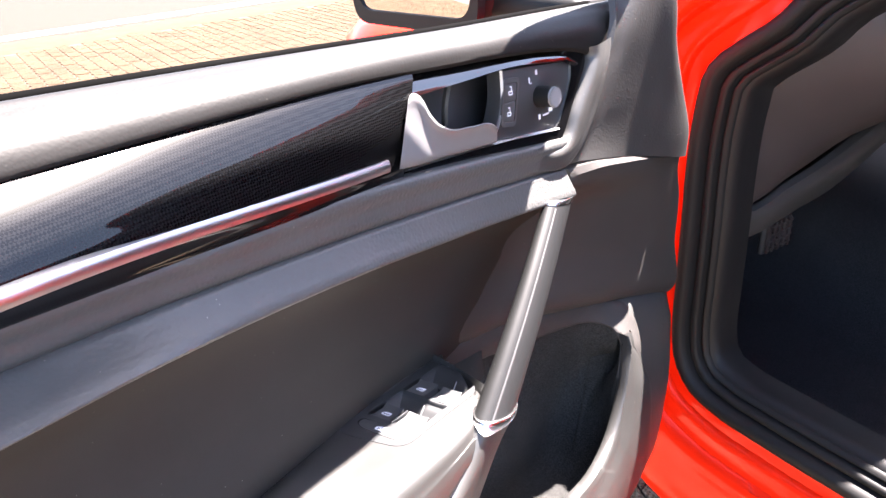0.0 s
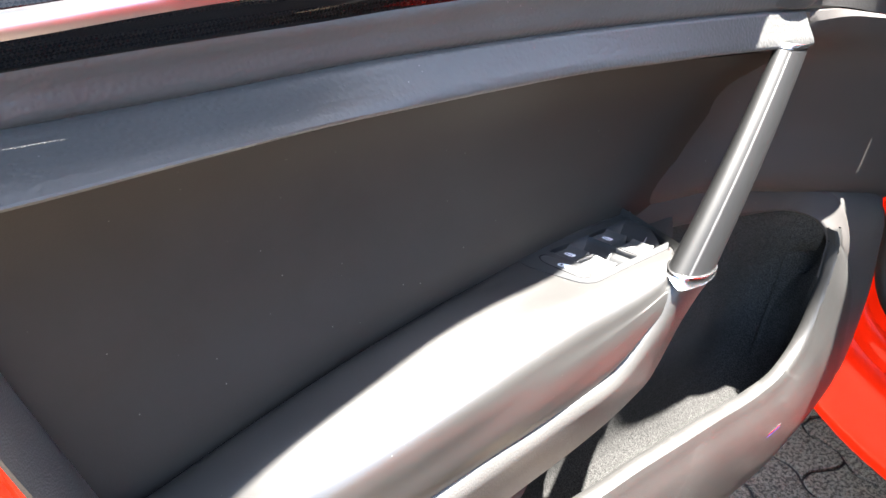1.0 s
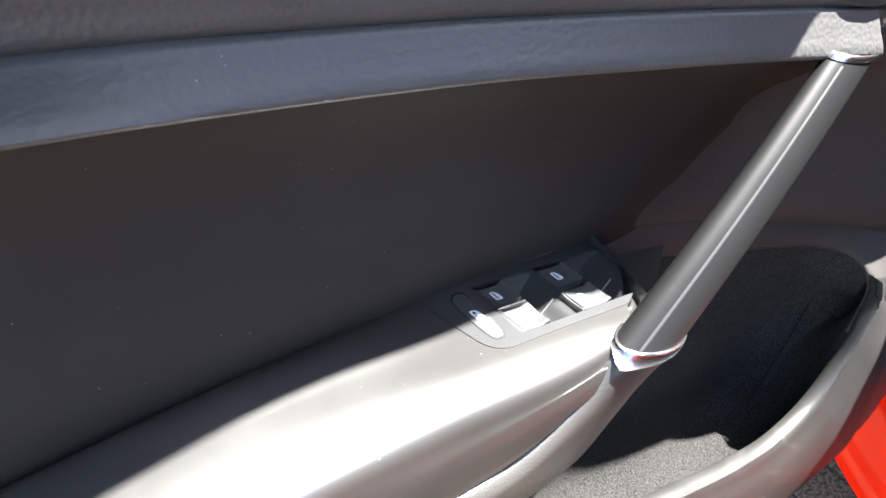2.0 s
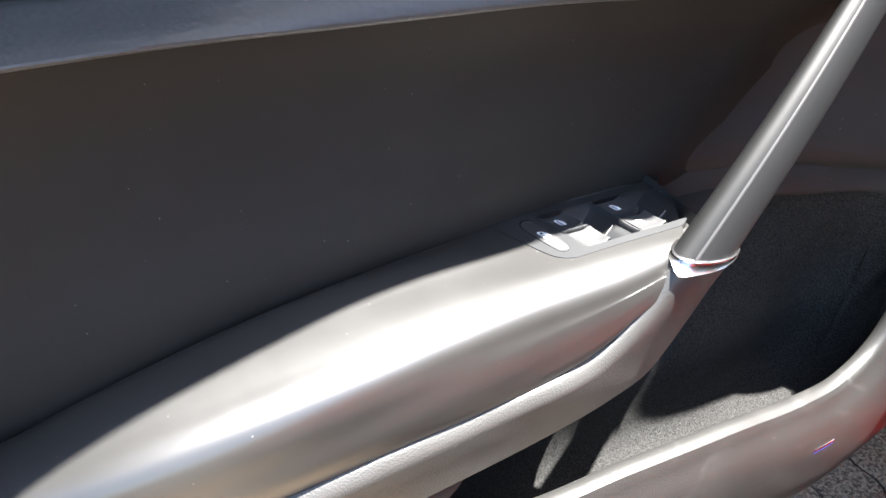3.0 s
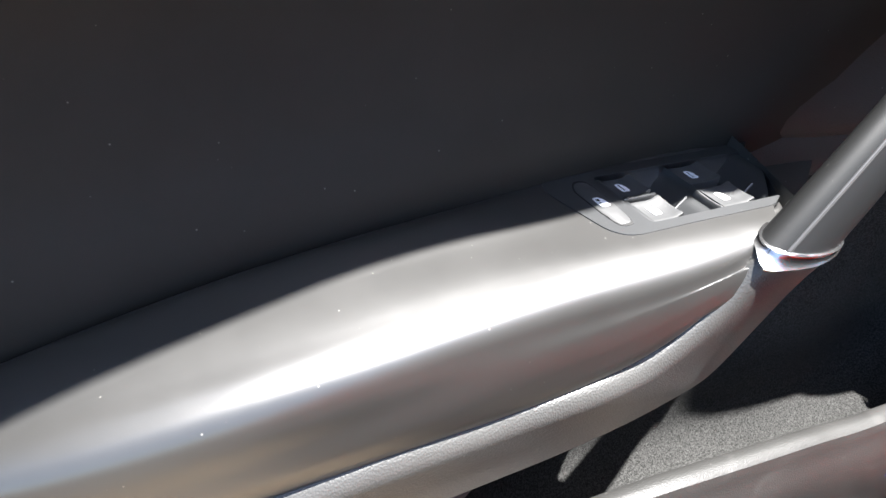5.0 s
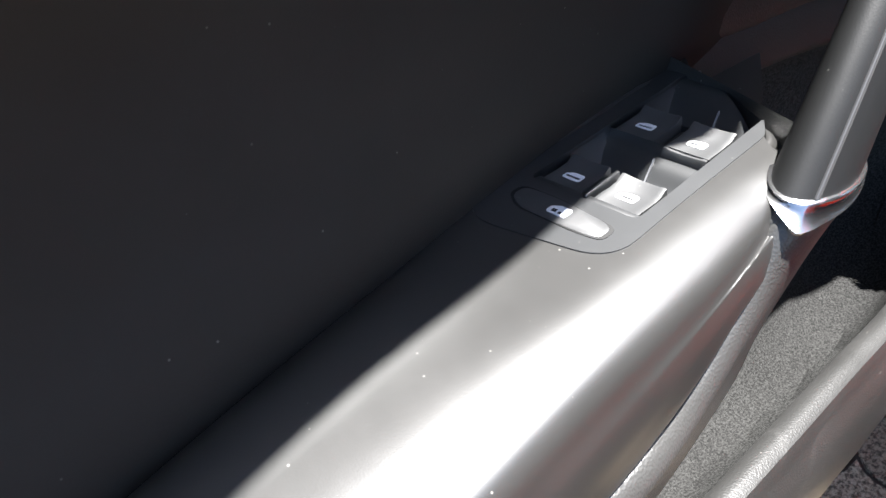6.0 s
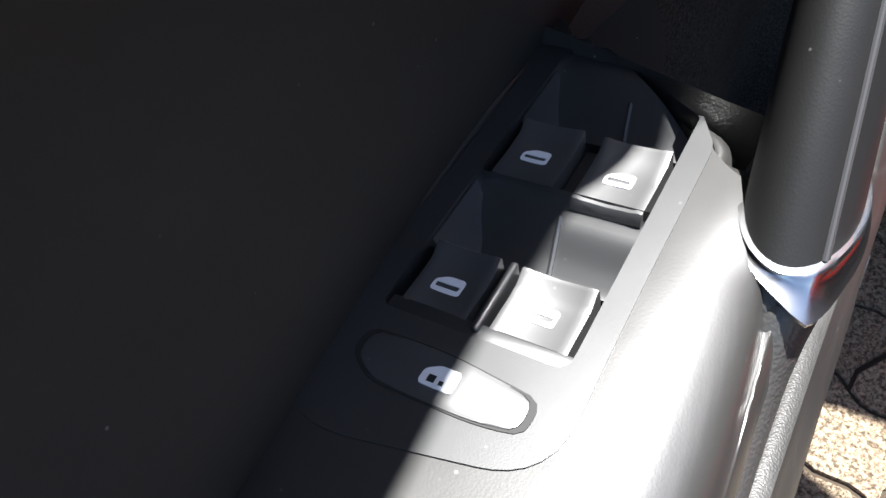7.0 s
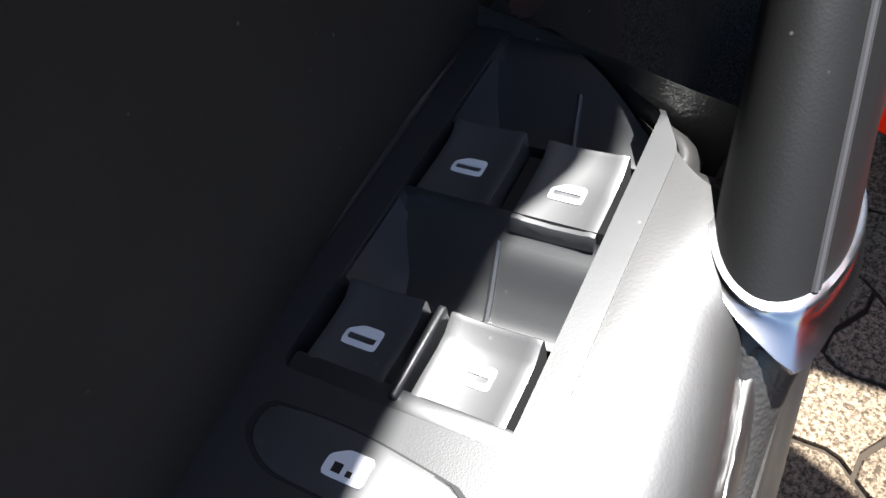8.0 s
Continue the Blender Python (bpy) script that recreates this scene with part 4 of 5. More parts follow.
part("knob_mark", box(kx - 0.001, kx + 0.0035, ky + 0.001, ky + 0.005, 0.0152, 0.0161, 0.0004), M_WHITE, bezel, "")
for x0, x1, y0, y1 in ((0.6005, 0.6020, 0.058, 0.0635), (0.6022, 0.6050, 0.057, 0.0582), (0.612, 0.6155, 0.064, 0.069), (0.6125, 0.616, 0.0195, 0.0245), (0.620, 0.6305, 0.0215, 0.0232), (0.631, 0.637, 0.0235, 0.0285)):
    part("dial_mark", box(x0, x1, y0, y1, -0.0031, -0.0026), M_WHITE, bezel)
# the grained band that rises from the ledge round the bezel's front end
BAND = [(0.600, 0.4085, 0.9885), (0.626, 0.4085, 0.9855), (0.640, 0.4110, 0.987), (0.652, 0.4130, 0.992), (0.6685, 0.4156, 1.017), (0.6975, 0.4200, 1.0555), (0.7035, 0.4215, 1.067), (0.7005, 0.4230, 1.0765)]
band_out = [(0.600, 0.4090, 0.9695), (0.632, 0.4075, 0.9625), (0.652, 0.4085, 0.9605), (0.6745, 0.408, 0.9715), (0.705, 0.4085, 1.0075), (0.733, 0.4115, 1.063), (0.7435, 0.4165, 1.082)]
bi, bo = spline(BAND, 50), spline(band_out, 50)
grow_in = np.clip(np.arange(50) / 14.0, 0, 1)[:, None]
mid_at = lambda k, dy: bi * (1 - k) + bo * k + np.array((0, dy, 0)) * grow_in
part("bezel_surround", skin([mid_at(0, 0.012), None, mid_at(0, 0.0), mid_at(0.06, -0.0042), mid_at(0.2, -0.0070), mid_at(0.45, -0.0062), mid_at(0.75, -0.0030), mid_at(1.0, 0.0), mid_at(1.04, 0.004)], 0, 3, raw=True), M_HARD, door, "grained band round the front of the release bezel")

# grab handle: level sections along a slanting line, a soft inner half and a smooth outer half
handle = part("grab_handle", skin([handle_section(t, radians(112), radians(223), 16) for t in np.linspace(0.006, 0.98, 9)], 24, 2), M_GRIP, door, "slanting grab handle with grained inner half and smooth outer half")
part("handle_trim", skin([handle_section(t, radians(-135.5), radians(110), 16) for t in np.linspace(0.006, 0.98, 9)], 24, 2), grained("smooth_grey_plastic", (0.0125, 0.0130, 0.0136), 0.44, 2500, 0.03, mottled=0.06, spec=0.38), handle, "smooth satin grey handle trim")
for q, r, mat, words in ((-136.2, 0.0006, M_BLACK, "dark seam groove"), (-139.5, 0.0009, M_SEAM, "pale raised seam")):
    seam_line = [handle_section(t, radians(q), radians(q), 2, 0.0001)[0] for t in np.linspace(0.02, 0.97, 12)]
    part("handle_seam", tube(seam_line, r, 8), mat, handle, words)
part("handle_core", skin([handle_section(t, 0, 2 * math.pi, 24, -0.0015) for t in np.linspace(-0.02, 0.99, 9)], 24, 2), M_BLACK, handle)


def collar_ring(share, grow_by, tip=0.0):
    """A closed line round the handle's foot, between the collar's lower edge (0) and its upper one (1), drawn out to a point at its rear corner."""
    out = []
    for q in list(range(0, 192, 8)) + [197, 203, 208, 213, 219, 226] + list(range(234, 360, 9)) + [360]:
        high = float(np.interp(q, (0, 60, 120, 160, 208, 235, 260, 290, 315, 340, 360), (0.006, 0.020, 0.028, 0.026, 0.022, 0.018, 0.014, 0.009, 0.006, 0.005, 0.006)))
        t = collar_low(q) * (1 - share) + high * share
        point = max(0.0, 1 - abs(q - 208) / 30.0)
        out.append(handle_section(t, radians(q), radians(q), 2, grow_by + tip * point)[0])
    return out


part("collar", skin([collar_ring(-0.02, -0.001), None, collar_ring(0.0, 0.0018, 0.0030), collar_ring(0.08, 0.0024, 0.0030), None, collar_ring(0.22, 0.0016, 0.0026), collar_ring(0.85, 0.0012, 0.0014), collar_ring(0.97, 0.0018, 0.0012), collar_ring(1.0, 0.0012, 0.0010), None, collar_ring(1.02, -0.002)], 0, 2, raw=True), M_CHROME, handle, "polished chrome collar with a pointed corner")
part("collar_seat", skin([handle_section(-0.070, 0, 2 * math.pi, 32, -0.004), handle_section(-0.044, 0, 2 * math.pi, 32, -0.0012), [tuple(p) for p in collar_ring(0.0, 0.0)], [tuple(p) for p in collar_ring(0.3, -0.002)]], 40, 2), M_HARD, handle, "smooth plastic foot under the collar")
part("collar", skin([handle_section(1.012, 0, 2 * math.pi, 32, 0.0), None, handle_section(1.010, 0, 2 * math.pi, 32, 0.0008), handle_section(1.0, 0, 2 * math.pi, 32, 0.0011), handle_section(0.986, 0, 2 * math.pi, 32, 0.0007), None, handle_section(0.985, 0, 2 * math.pi, 32, -0.002)], 40, 2), M_CHROME, handle, "thin chrome ring at the handle's upper end")

# window switches, in their own plane: x forward, y towards the door, z up
sw_c = (0.02, 0.0)
sw_out = rounded([(-0.0535, -0.0368), (-0.0675, 0.0322), (0.02, 0.0325), (0.100, 0.0335), (0.1105, 0.014), (0.0785, -0.0285), (0.063, -0.0370), (0.0, -0.0362)], [0.016, 0.024, 0.01, 0.020, 0.02, 0.002, 0.004, 0.03], 8)
sw_in = rounded([(-0.0262, -0.0292), (-0.0262, 0.0238), (0.1000, 0.0240), (0.1040, 0.012), (0.0770, -0.0292)], [0.004, 0.003, 0.006, 0.008, 0.002], 8)
so, si = resampled(sw_out, 140, sw_c), resampled(sw_in, 140, sw_c)
def dipped(bm):
    """The front side of the panel's rim lies lower, under the handle."""
    for v in bm.verts:
        k = min(1.0, max(0.0, (v.co.x - 0.0775 - 0.66 * (v.co.y + 0.0292)) / 0.0022 + 0.5))
        if v.co.z > -0.012:
            v.co.z -= 0.0095 * k * k * (3 - 2 * k)
    return bm


switches = part("switch_panel", dipped(ring(so, si, -0.014, 0.0006, 0.0008)), M_SWITCH, door, "black window switch panel with four keys", SW)
bead = bmesh.new()
way_out = [(p - Vector(sw_c)).normalized() for p in so]
bead_rows = [[bead.verts.new((p.x + w.x * d, p.y + w.y * d, z)) for p, w in zip(so, way_out)] for d, z in ((0.0085, -0.0022), (0.0062, 0.0000), (0.0042, 0.0012), (0.0024, 0.0016), (0.0011, 0.0012), (0.0003, 0.0000), (0.0001, -0.004))]
for u, v in zip(bead_rows[:-1], bead_rows[1:]):
    for k in range(140):
        bead.faces.new((u[k], u[(k + 1) % 140], v[(k + 1) % 140], v[k]))
bmesh.ops.recalc_face_normals(bead, faces=bead.faces)
for v in bead.verts:
    k = min(1.0, max(0.0, (0.026 - v.co.y) / 0.010))
    v.co.z -= 0.0035 * max(k, min(1.0, max(0.0, (v.co.x - 0.075) / 0.02)), min(1.0, max(0.0, (-0.030 - v.co.x) / 0.012)))
part("panel_surround", dipped(bead), M_ARM, switches, "leatherette rolled in round the switch panel")
well = bmesh.new()
lines = [[well.verts.new((p.x, p.y, z)) for p in si] for z in (0.0, -0.021)]
for k in range(140):
    well.faces.new((lines[0][k], lines[0][(k + 1) % 140], lines[1][(k + 1) % 140], lines[1][k]))
well.faces.new(lines[1])
bmesh.ops.recalc_face_normals(well, faces=well.faces)
part("well_wall", dipped(well), M_SWITCH, switches)
for x0, x1 in ((0.0, 0.0315), (0.0575, 0.103)):
    edge = lambda x: -0.0295 + max(0.0, x - 0.0755) * 1.5
    xe = min(x1, x0 + 0.034)
    floor_at = lambda x: float(np.interp(x - x0, (0.0, 0.001, 0.004, 0.009, 0.016, 0.024, 0.034), (-0.004, -0.012, -0.0172, -0.0182, -0.0150, -0.0085, -0.0018)))
    part("finger_well", skin([[(x, 0.0245, z), (x, edge(x), z)] for x, z in [(x0 + d, floor_at(x0 + d)) for d in (0.0, 0.001, 0.004, 0.009, 0.016, 0.024)] + [(xe, floor_at(xe)), (x1 + 0.0005, -0.0010)]], 6, 4), M_SWITCH, switches)
    part("well_rib", skin([[(x0 + d, -0.0082 + 0.0042 * d / 0.026 + e, floor_at(x0 + d) + up) for d in (0.003, 0.008, 0.014, 0.020, 0.026)] for e, up in ((-0.0007, -0.001), (-0.0004, 0.0016), (0.0002, 0.0018), (0.0008, -0.001))], 14, 2), M_SWITCH, switches)
    part("well_side", skin([[(x0 + 0.0005, 0.0236, -0.0010), (x0 + 0.016, 0.0236, -0.0010), (xe - 0.004, 0.0236, -0.0008)],
        [(x0 + 0.0005, 0.0190, -0.0085), (x0 + 0.016, 0.0210, -0.0075), (xe - 0.004, 0.0230, -0.0030)],
        [(x0 + 0.0010, 0.0122, -0.0150), (x0 + 0.016, 0.0175, -0.0150), (xe - 0.004, 0.0220, -0.0080)]], 12, 5), M_SWITCH, switches)


def window_key(x0, x1, y0, y1):
    """A rocker key: a dished top, a raised front lip, a sloping back face."""
    n, bm = 10, bmesh.new()
    prof = [(x0 - 0.0012, -0.0052), (x0 - 0.0005, -0.0022), (x0, -0.0014), (x0 + 0.0030, -0.0014), (x0 + 0.012, -0.0018), (x1 - 0.005, -0.0014), (x1 - 0.0018, 0.0004), (x1 - 0.0006, 0.0007), (x1, 0.0), (x1 + 0.0003, -0.010)]
    ys = [y0, y0 + 0.0004, y0 + 0.002, y0 + 0.0035, (y0 + y1) / 2, y1 - 0.0035, y1 - 0.002, y1 - 0.0004, y1]
    raised = [-0.009, 0.0, 0.0002, -0.0002, -0.0005, -0.0002, 0.0002, 0.0, -0.009]
    grid = [[bm.verts.new((x, y, z + (k if 1 <= i <= 8 else min(k, 0.0)))) for i, (x, z) in enumerate(prof)] for y, k in zip(ys, raised)]
    for u, v in zip(grid[:-1], grid[1:]):
        for i in range(len(prof) - 1):
            bm.faces.new((u[i], u[i + 1], v[i + 1], v[i]))
    bmesh.ops.recalc_face_normals(bm, faces=bm.faces)
    return bm


def window_symbol(cx, cy, s=1.0, solid=False):
    """A small pictogram of a car window, as a raised print."""
    out = [(-0.0033, -0.0048), (0.0030, -0.0048), (0.0030, 0.0012), (0.0008, 0.0050), (-0.0033, 0.0050)]
    inn = [(-0.0016, -0.0038), (0.0021, -0.0038), (0.0021, 0.0008), (0.0004, 0.0040), (-0.0016, 0.0040)]
    c = (cx, cy)
    o = resampled(rounded([(cx + a * s, cy + b * s) for a, b in out], 0.0010, 4), 40, (cx + 0.0003 * s, cy))
    i = resampled(rounded([(cx + a * s, cy + b * s) for a, b in inn], 0.0005, 4), 40, (cx + 0.0003 * s, cy))
    glass = rounded([(cx + a * s, cy + b * s) for a, b in ((0.0002, -0.0040), (0.0023, -0.0040), (0.0023, 0.0008), (0.0006, 0.0042), (0.0002, 0.0042))], 0.0003, 2)
    return join(ring(o, i, -0.0004, 0.0004), plate(glass, -0.0004, 0.00038))


for x0, x1, y0, y1 in ((0.0325, 0.0580, 0.0008, 0.0218), (-0.0222, 0.0002, 0.0008, 0.0210), (0.0305, 0.0572, -0.0272, -0.0052), (-0.0212, -0.0002, -0.0272, -0.0052)):
    part("window_switch", window_key(x0, x1, y0, y1), M_KEY, switches, "rocker window switch")
    cx, cy = (x0 + x1) / 2 - 0.0012, (y0 + y1) / 2 + 0.0004
    part("window_symbol", window_symbol(cx, cy, 0.9), M_WHITE, switches, "white window symbol", Matrix.Translation((0, 0, -0.0022)))
part("key_gap_bar", box(-0.0240, 0.0004, -0.0038, -0.0016, -0.010, 0.0004, 0.0008, 3), M_SWITCH, switches)
# No bar here: a black fill stands for the shade between the front keys.
part("key_gap_bar", box(0.0325, 0.0565, -0.0042, 0.0002, -0.012, -0.0062, 0.0008, 3), M_BLACK, switches)
part("key_base", box(-0.0260, -0.0205, -0.029, 0.0235, -0.012, -0.0012, 0.0010), M_SWITCH, switches)
bt = [(-0.0338, 0.0215), (-0.0420, 0.0225), (-0.0480, 0.0140), (-0.0482, -0.0150), (-0.0462, -0.0275), (-0.0362, -0.0275), (-0.0328, 0.0)]
btc = (-0.041, -0.003)
b_out = resampled(rounded(bt, [0.004, 0.004, 0.006, 0.02, 0.004, 0.004, 0.02]), 80, btc)
b_in = [Vector(btc) + (p - Vector(btc)) * 0.93 for p in b_out]
part("button_gap", ring(b_out, b_in, -0.004, 0.0009), M_BLACK, switches)
part("lock_button", plate(b_in, -0.004, 0.0012, 0.0006), M_KEY, switches, "window lock button")
lock_c = (-0.0405, -0.0030)
lock_o = resampled(rounded([(lock_c[0] + a, lock_c[1] + b) for a, b in ((-0.0033, -0.0046), (0.0030, -0.0046), (0.0030, 0.0012), (0.0008, 0.0048), (-0.0033, 0.0048))], 0.0010, 4), 40, lock_c)
part("window_symbol", plate(lock_o, -0.0004, 0.0004), M_WHITE, switches, "white window lock symbol", Matrix.Translation((0, 0, 0.0012)))
for dx, dy, half in ((-0.0012, 0.0018, 0.0010), (-0.0016, -0.0010, 0.0006)):
    part("lock_mark", box(lock_c[0] + dx - half, lock_c[0] + dx + half, lock_c[1] + dy - half, lock_c[1] + dy + half, 0.0012, 0.0018), M_BLACK, switches)

# small strips low on the lining
on_wall = [k for k in range(110) if 0.628 < off(0.058, -0.026)[k][0] < 0.668 and k < top_turn]
k0, k1 = on_wall[0], on_wall[-1] + 1
stripe = lambda d, dy: [(x, y, z) for x, y, z in off(d, dy)[k0:k1]]
part("badge_strip", skin([stripe(0.0555, -0.0236), stripe(0.056, -0.0252), stripe(0.0585, -0.0255), stripe(0.059, -0.0238)], 8, 1), material("silver_badge", (0.75, 0.76, 0.8), 0.2, 1.0), door, "small silver badge strip")
part("badge_strip", skin([stripe(0.0591, -0.0238), stripe(0.0594, -0.0252), stripe(0.0615, -0.0255), stripe(0.062, -0.0240)], 8, 1), material("blue_badge", (0.05, 0.06, 0.30), 0.3), door, "dark blue badge strip")
part("reflector", box(-0.032, 0.032, -0.005, 0.005, -0.003, 0.003, 0.002), material("red_reflector", (0.5, 0.05, 0.02), 0.15), door, "red door reflector", Matrix.Translation((0.388, 0.366, 0.367)) @ pose(0, 0, 0, 60, 3, 6))

# window frame, unseen and shaped by the shadows it casts, and outside mirror
# The bulge at x 0.66 to 0.69 is added only to shade the front switches.
RAIL_IN = [(-0.22, 0.1988, 1.36), (-0.05, 0.2151, 1.385), (0.12, 0.2406, 1.4), (0.264, 0.2696, 1.4), (0.378, 0.2926, 1.4), (0.46, 0.3138, 1.395), (0.54, 0.3323, 1.375), (0.6, 0.3515, 1.33), (0.63, 0.362, 1.306), (0.662, 0.355, 1.279), (0.684, 0.354, 1.262), (0.702, 0.374, 1.249), (0.722, 0.392, 1.234), (0.76, 0.4034, 1.205), (0.86, 0.4207, 1.13)]
RAIL_OUT = [(-0.22, 0.3297, 1.33), (-0.05, 0.3288, 1.36), (0.12, 0.3373, 1.375), (0.264, 0.3612, 1.38), (0.378, 0.3712, 1.38), (0.46, 0.3774, 1.375), (0.54, 0.3818, 1.36), (0.6, 0.385, 1.32), (0.66, 0.4115, 1.27), (0.76, 0.4338, 1.195), (0.86, 0.446, 1.12)]
part("window_frame", skin([shift(RAIL_OUT, 0, -0.012, -0.010), RAIL_OUT, shift(RAIL_OUT, 0, -0.002, 0.012), shift(RAIL_IN, 0, 0.01, 0.012), RAIL_IN, shift(RAIL_IN, 0, 0.010, -0.012), shift(RAIL_OUT, 0, -0.012, -0.010)], 50, 3), M_RUBBER, door, "black upper window frame, out of view, bent to shape its shadow")
post = [(-0.20, 0.29, 1.36), (-0.18, 0.34, 1.28), (-0.15, 0.41, 1.19), (-0.13, 0.46, 1.12)]
part("window_frame_rear", skin([shift(post, -0.03, 0, 0), shift(post, 0, -0.015, 0), shift(post, 0.03, 0, 0), shift(post, 0, 0.02, 0), shift(post, -0.03, 0, 0)], 20, 2), M_RUBBER, door)


def shell_of(cx, cy, cz, a, b, c, n=24, m=14, power=2.6):
    """A rounded housing: a superellipsoid, open where its glass sits."""
    bm, lines_ = bmesh.new(), []
    for j in range(m + 1):
        v = -math.pi / 2 + math.pi * j / m
        row = []
        for i in range(n):
            u = 2 * math.pi * i / n
            f = lambda w: math.copysign(abs(w) ** (2 / power), w)
            row.append(bm.verts.new((cx + a * f(math.cos(v)) * f(math.cos(u)), cy + b * f(math.cos(v)) * f(math.sin(u)), cz + c * f(math.sin(v)))))
        lines_.append(row)
    for p, q in zip(lines_[:-1], lines_[1:]):
        for i in range(n):
            bm.faces.new((p[i], p[(i + 1) % n], q[(i + 1) % n], q[i]))
    bmesh.ops.remove_doubles(bm, verts=bm.verts, dist=1e-6)
    bmesh.ops.recalc_face_normals(bm, faces=bm.faces)
    return bm


MIR = Matrix.Translation((0.795, 0.697, 1.131)) @ pose(0, 0, 0, 0, 0, -6)
mirror = part("mirror_housing", shell_of(0, 0, 0, 0.055, 0.134, 0.076, power=3.2), M_RUBBER, door, "black outside mirror housing", MIR)
part("mirror_cap", shell_of(0.012, 0.0, 0.006, 0.056, 0.137, 0.072, power=3.0), M_RED, mirror, "glossy red mirror cap")
part("mirror_glass", plate(rounded([(-0.112, -0.052), (0.110, -0.046), (0.110, 0.058), (-0.112, 0.058)], 0.030, 8), 0.0, 0.004, 0.001), M_MIRROR, mirror, "mirror glass", pose(-0.0575, 0.0, 0.0, 90, 0, -90))
part("mirror_frame", ring(rounded([(-0.124, -0.069), (0.122, -0.064), (0.122, 0.067), (-0.124, 0.067)], 0.036, 8), rounded([(-0.111, -0.051), (0.109, -0.045), (0.109, 0.057), (-0.111, 0.057)], 0.030, 8), -0.004, 0.009, 0.002), M_RUBBER, mirror, "thick black rim round the glass", pose(-0.0545, 0.0, 0.0, 90, 0, -90))
part("mirror_foot", box(-0.035, 0.045, -0.247, -0.100, -0.050, -0.012, 0.014, 3), M_RUBBER, mirror, "dark mirror foot")

part("lining_back", skin([[(-0.05, 0.474, 1.11), (0.4, 0.476, 1.10), (0.86, 0.474, 1.10)], [(-0.03, 0.474, 0.9), (0.4, 0.476, 0.9), (0.94, 0.474, 0.9)], [(0.0, 0.474, 0.7), (0.4, 0.476, 0.7), (0.99, 0.474, 0.7)], [(0.06, 0.474, 0.38), (0.4, 0.476, 0.36), (0.99, 0.474, 0.36)]], 12, 3), M_BLACK, door)
# ---- car body, in its own axes: x into the cabin, y to its front, z up ----
APERTURE = [(-0.95, 1.40), (-0.50, 1.285), (-0.30, 1.19), (-0.20, 1.118), (-0.162, 1.086), (-0.139, 1.051), (-0.096, 1.014), (-0.063, 0.981), (-0.050, 0.918), (-0.047, 0.818), (-0.051, 0.722), (-0.055, 0.60), (-0.058, 0.53), (-0.070, 0.475), (-0.10, 0.436), (-0.15, 0.419), (-0.24, 0.413), (-0.40, 0.411), (-0.8, 0.411), (-1.35, 0.411)]
AP = spline([(0, y, z) for y, z in APERTURE], 120)
ap_t = np.gradient(AP, axis=0)
ap_t /= np.linalg.norm(ap_t, axis=1)[:, None]


def rimline(d, x):
    """The doorway's edge, moved by d away from the opening, at the depth x."""
    out = []
    for p, t in zip(AP, ap_t):
        high = min(1.0, max(0.0, (p[2] - 1.0) / 0.12))
        e = d if d < 0.05 else d + (0.05 + (d - 0.05) * 0.15 - d) * high
        out.append((x + 0.45 * max(0.0, p[2] - 0.98), p[1] - t[2] * e, p[2] + t[1] * e))
    return out


part("body_side", skin([rimline(-0.012, 0.03), rimline(-0.004, 0.006), rimline(0.022, -0.004), rimline(0.036, -0.006), None, rimline(0.040, -0.016), rimline(0.066, -0.024), rimline(0.074, -0.028), None, rimline(0.078, -0.040), rimline(0.12, -0.052), rimline(0.16, -0.064), rimline(0.205, -0.066), rimline(0.214, -0.05), rimline(0.216, 0.05)], 120, 3), M_RED, car, "glossy red door jamb and sill")
part("door_seal", skin([rimline(0.010, 0.004), rimline(0.012, -0.008), rimline(0.004, -0.015), rimline(-0.006, -0.013), rimline(-0.012, -0.004), rimline(-0.0135, 0.006), None, rimline(-0.016, 0.010), rimline(-0.018, 0.004), rimline(-0.026, 0.006), rimline(-0.029, 0.016), None, rimline(-0.031, 0.020), rimline(-0.034, 0.014), rimline(-0.040, 0.018), rimline(-0.042, 0.04)], 120, 3), M_RUBBER, car, "black rubber door seal")
part("jamb_trim", skin([rimline(-0.040, 0.022), rimline(-0.046, 0.026), rimline(-0.052, 0.036), rimline(-0.055, 0.055), rimline(-0.056, 0.08)], 120, 3), M_JAMB, car, "dark plastic jamb trim")
part("hinge_bolt", tube([(-0.012, 0.0, 0.716), (-0.022, 0.0, 0.716), (-0.026, 0.0, 0.716)], [0.011, 0.011, 0.008], 12, side=(0, 0, 1)), M_BLACK, car)
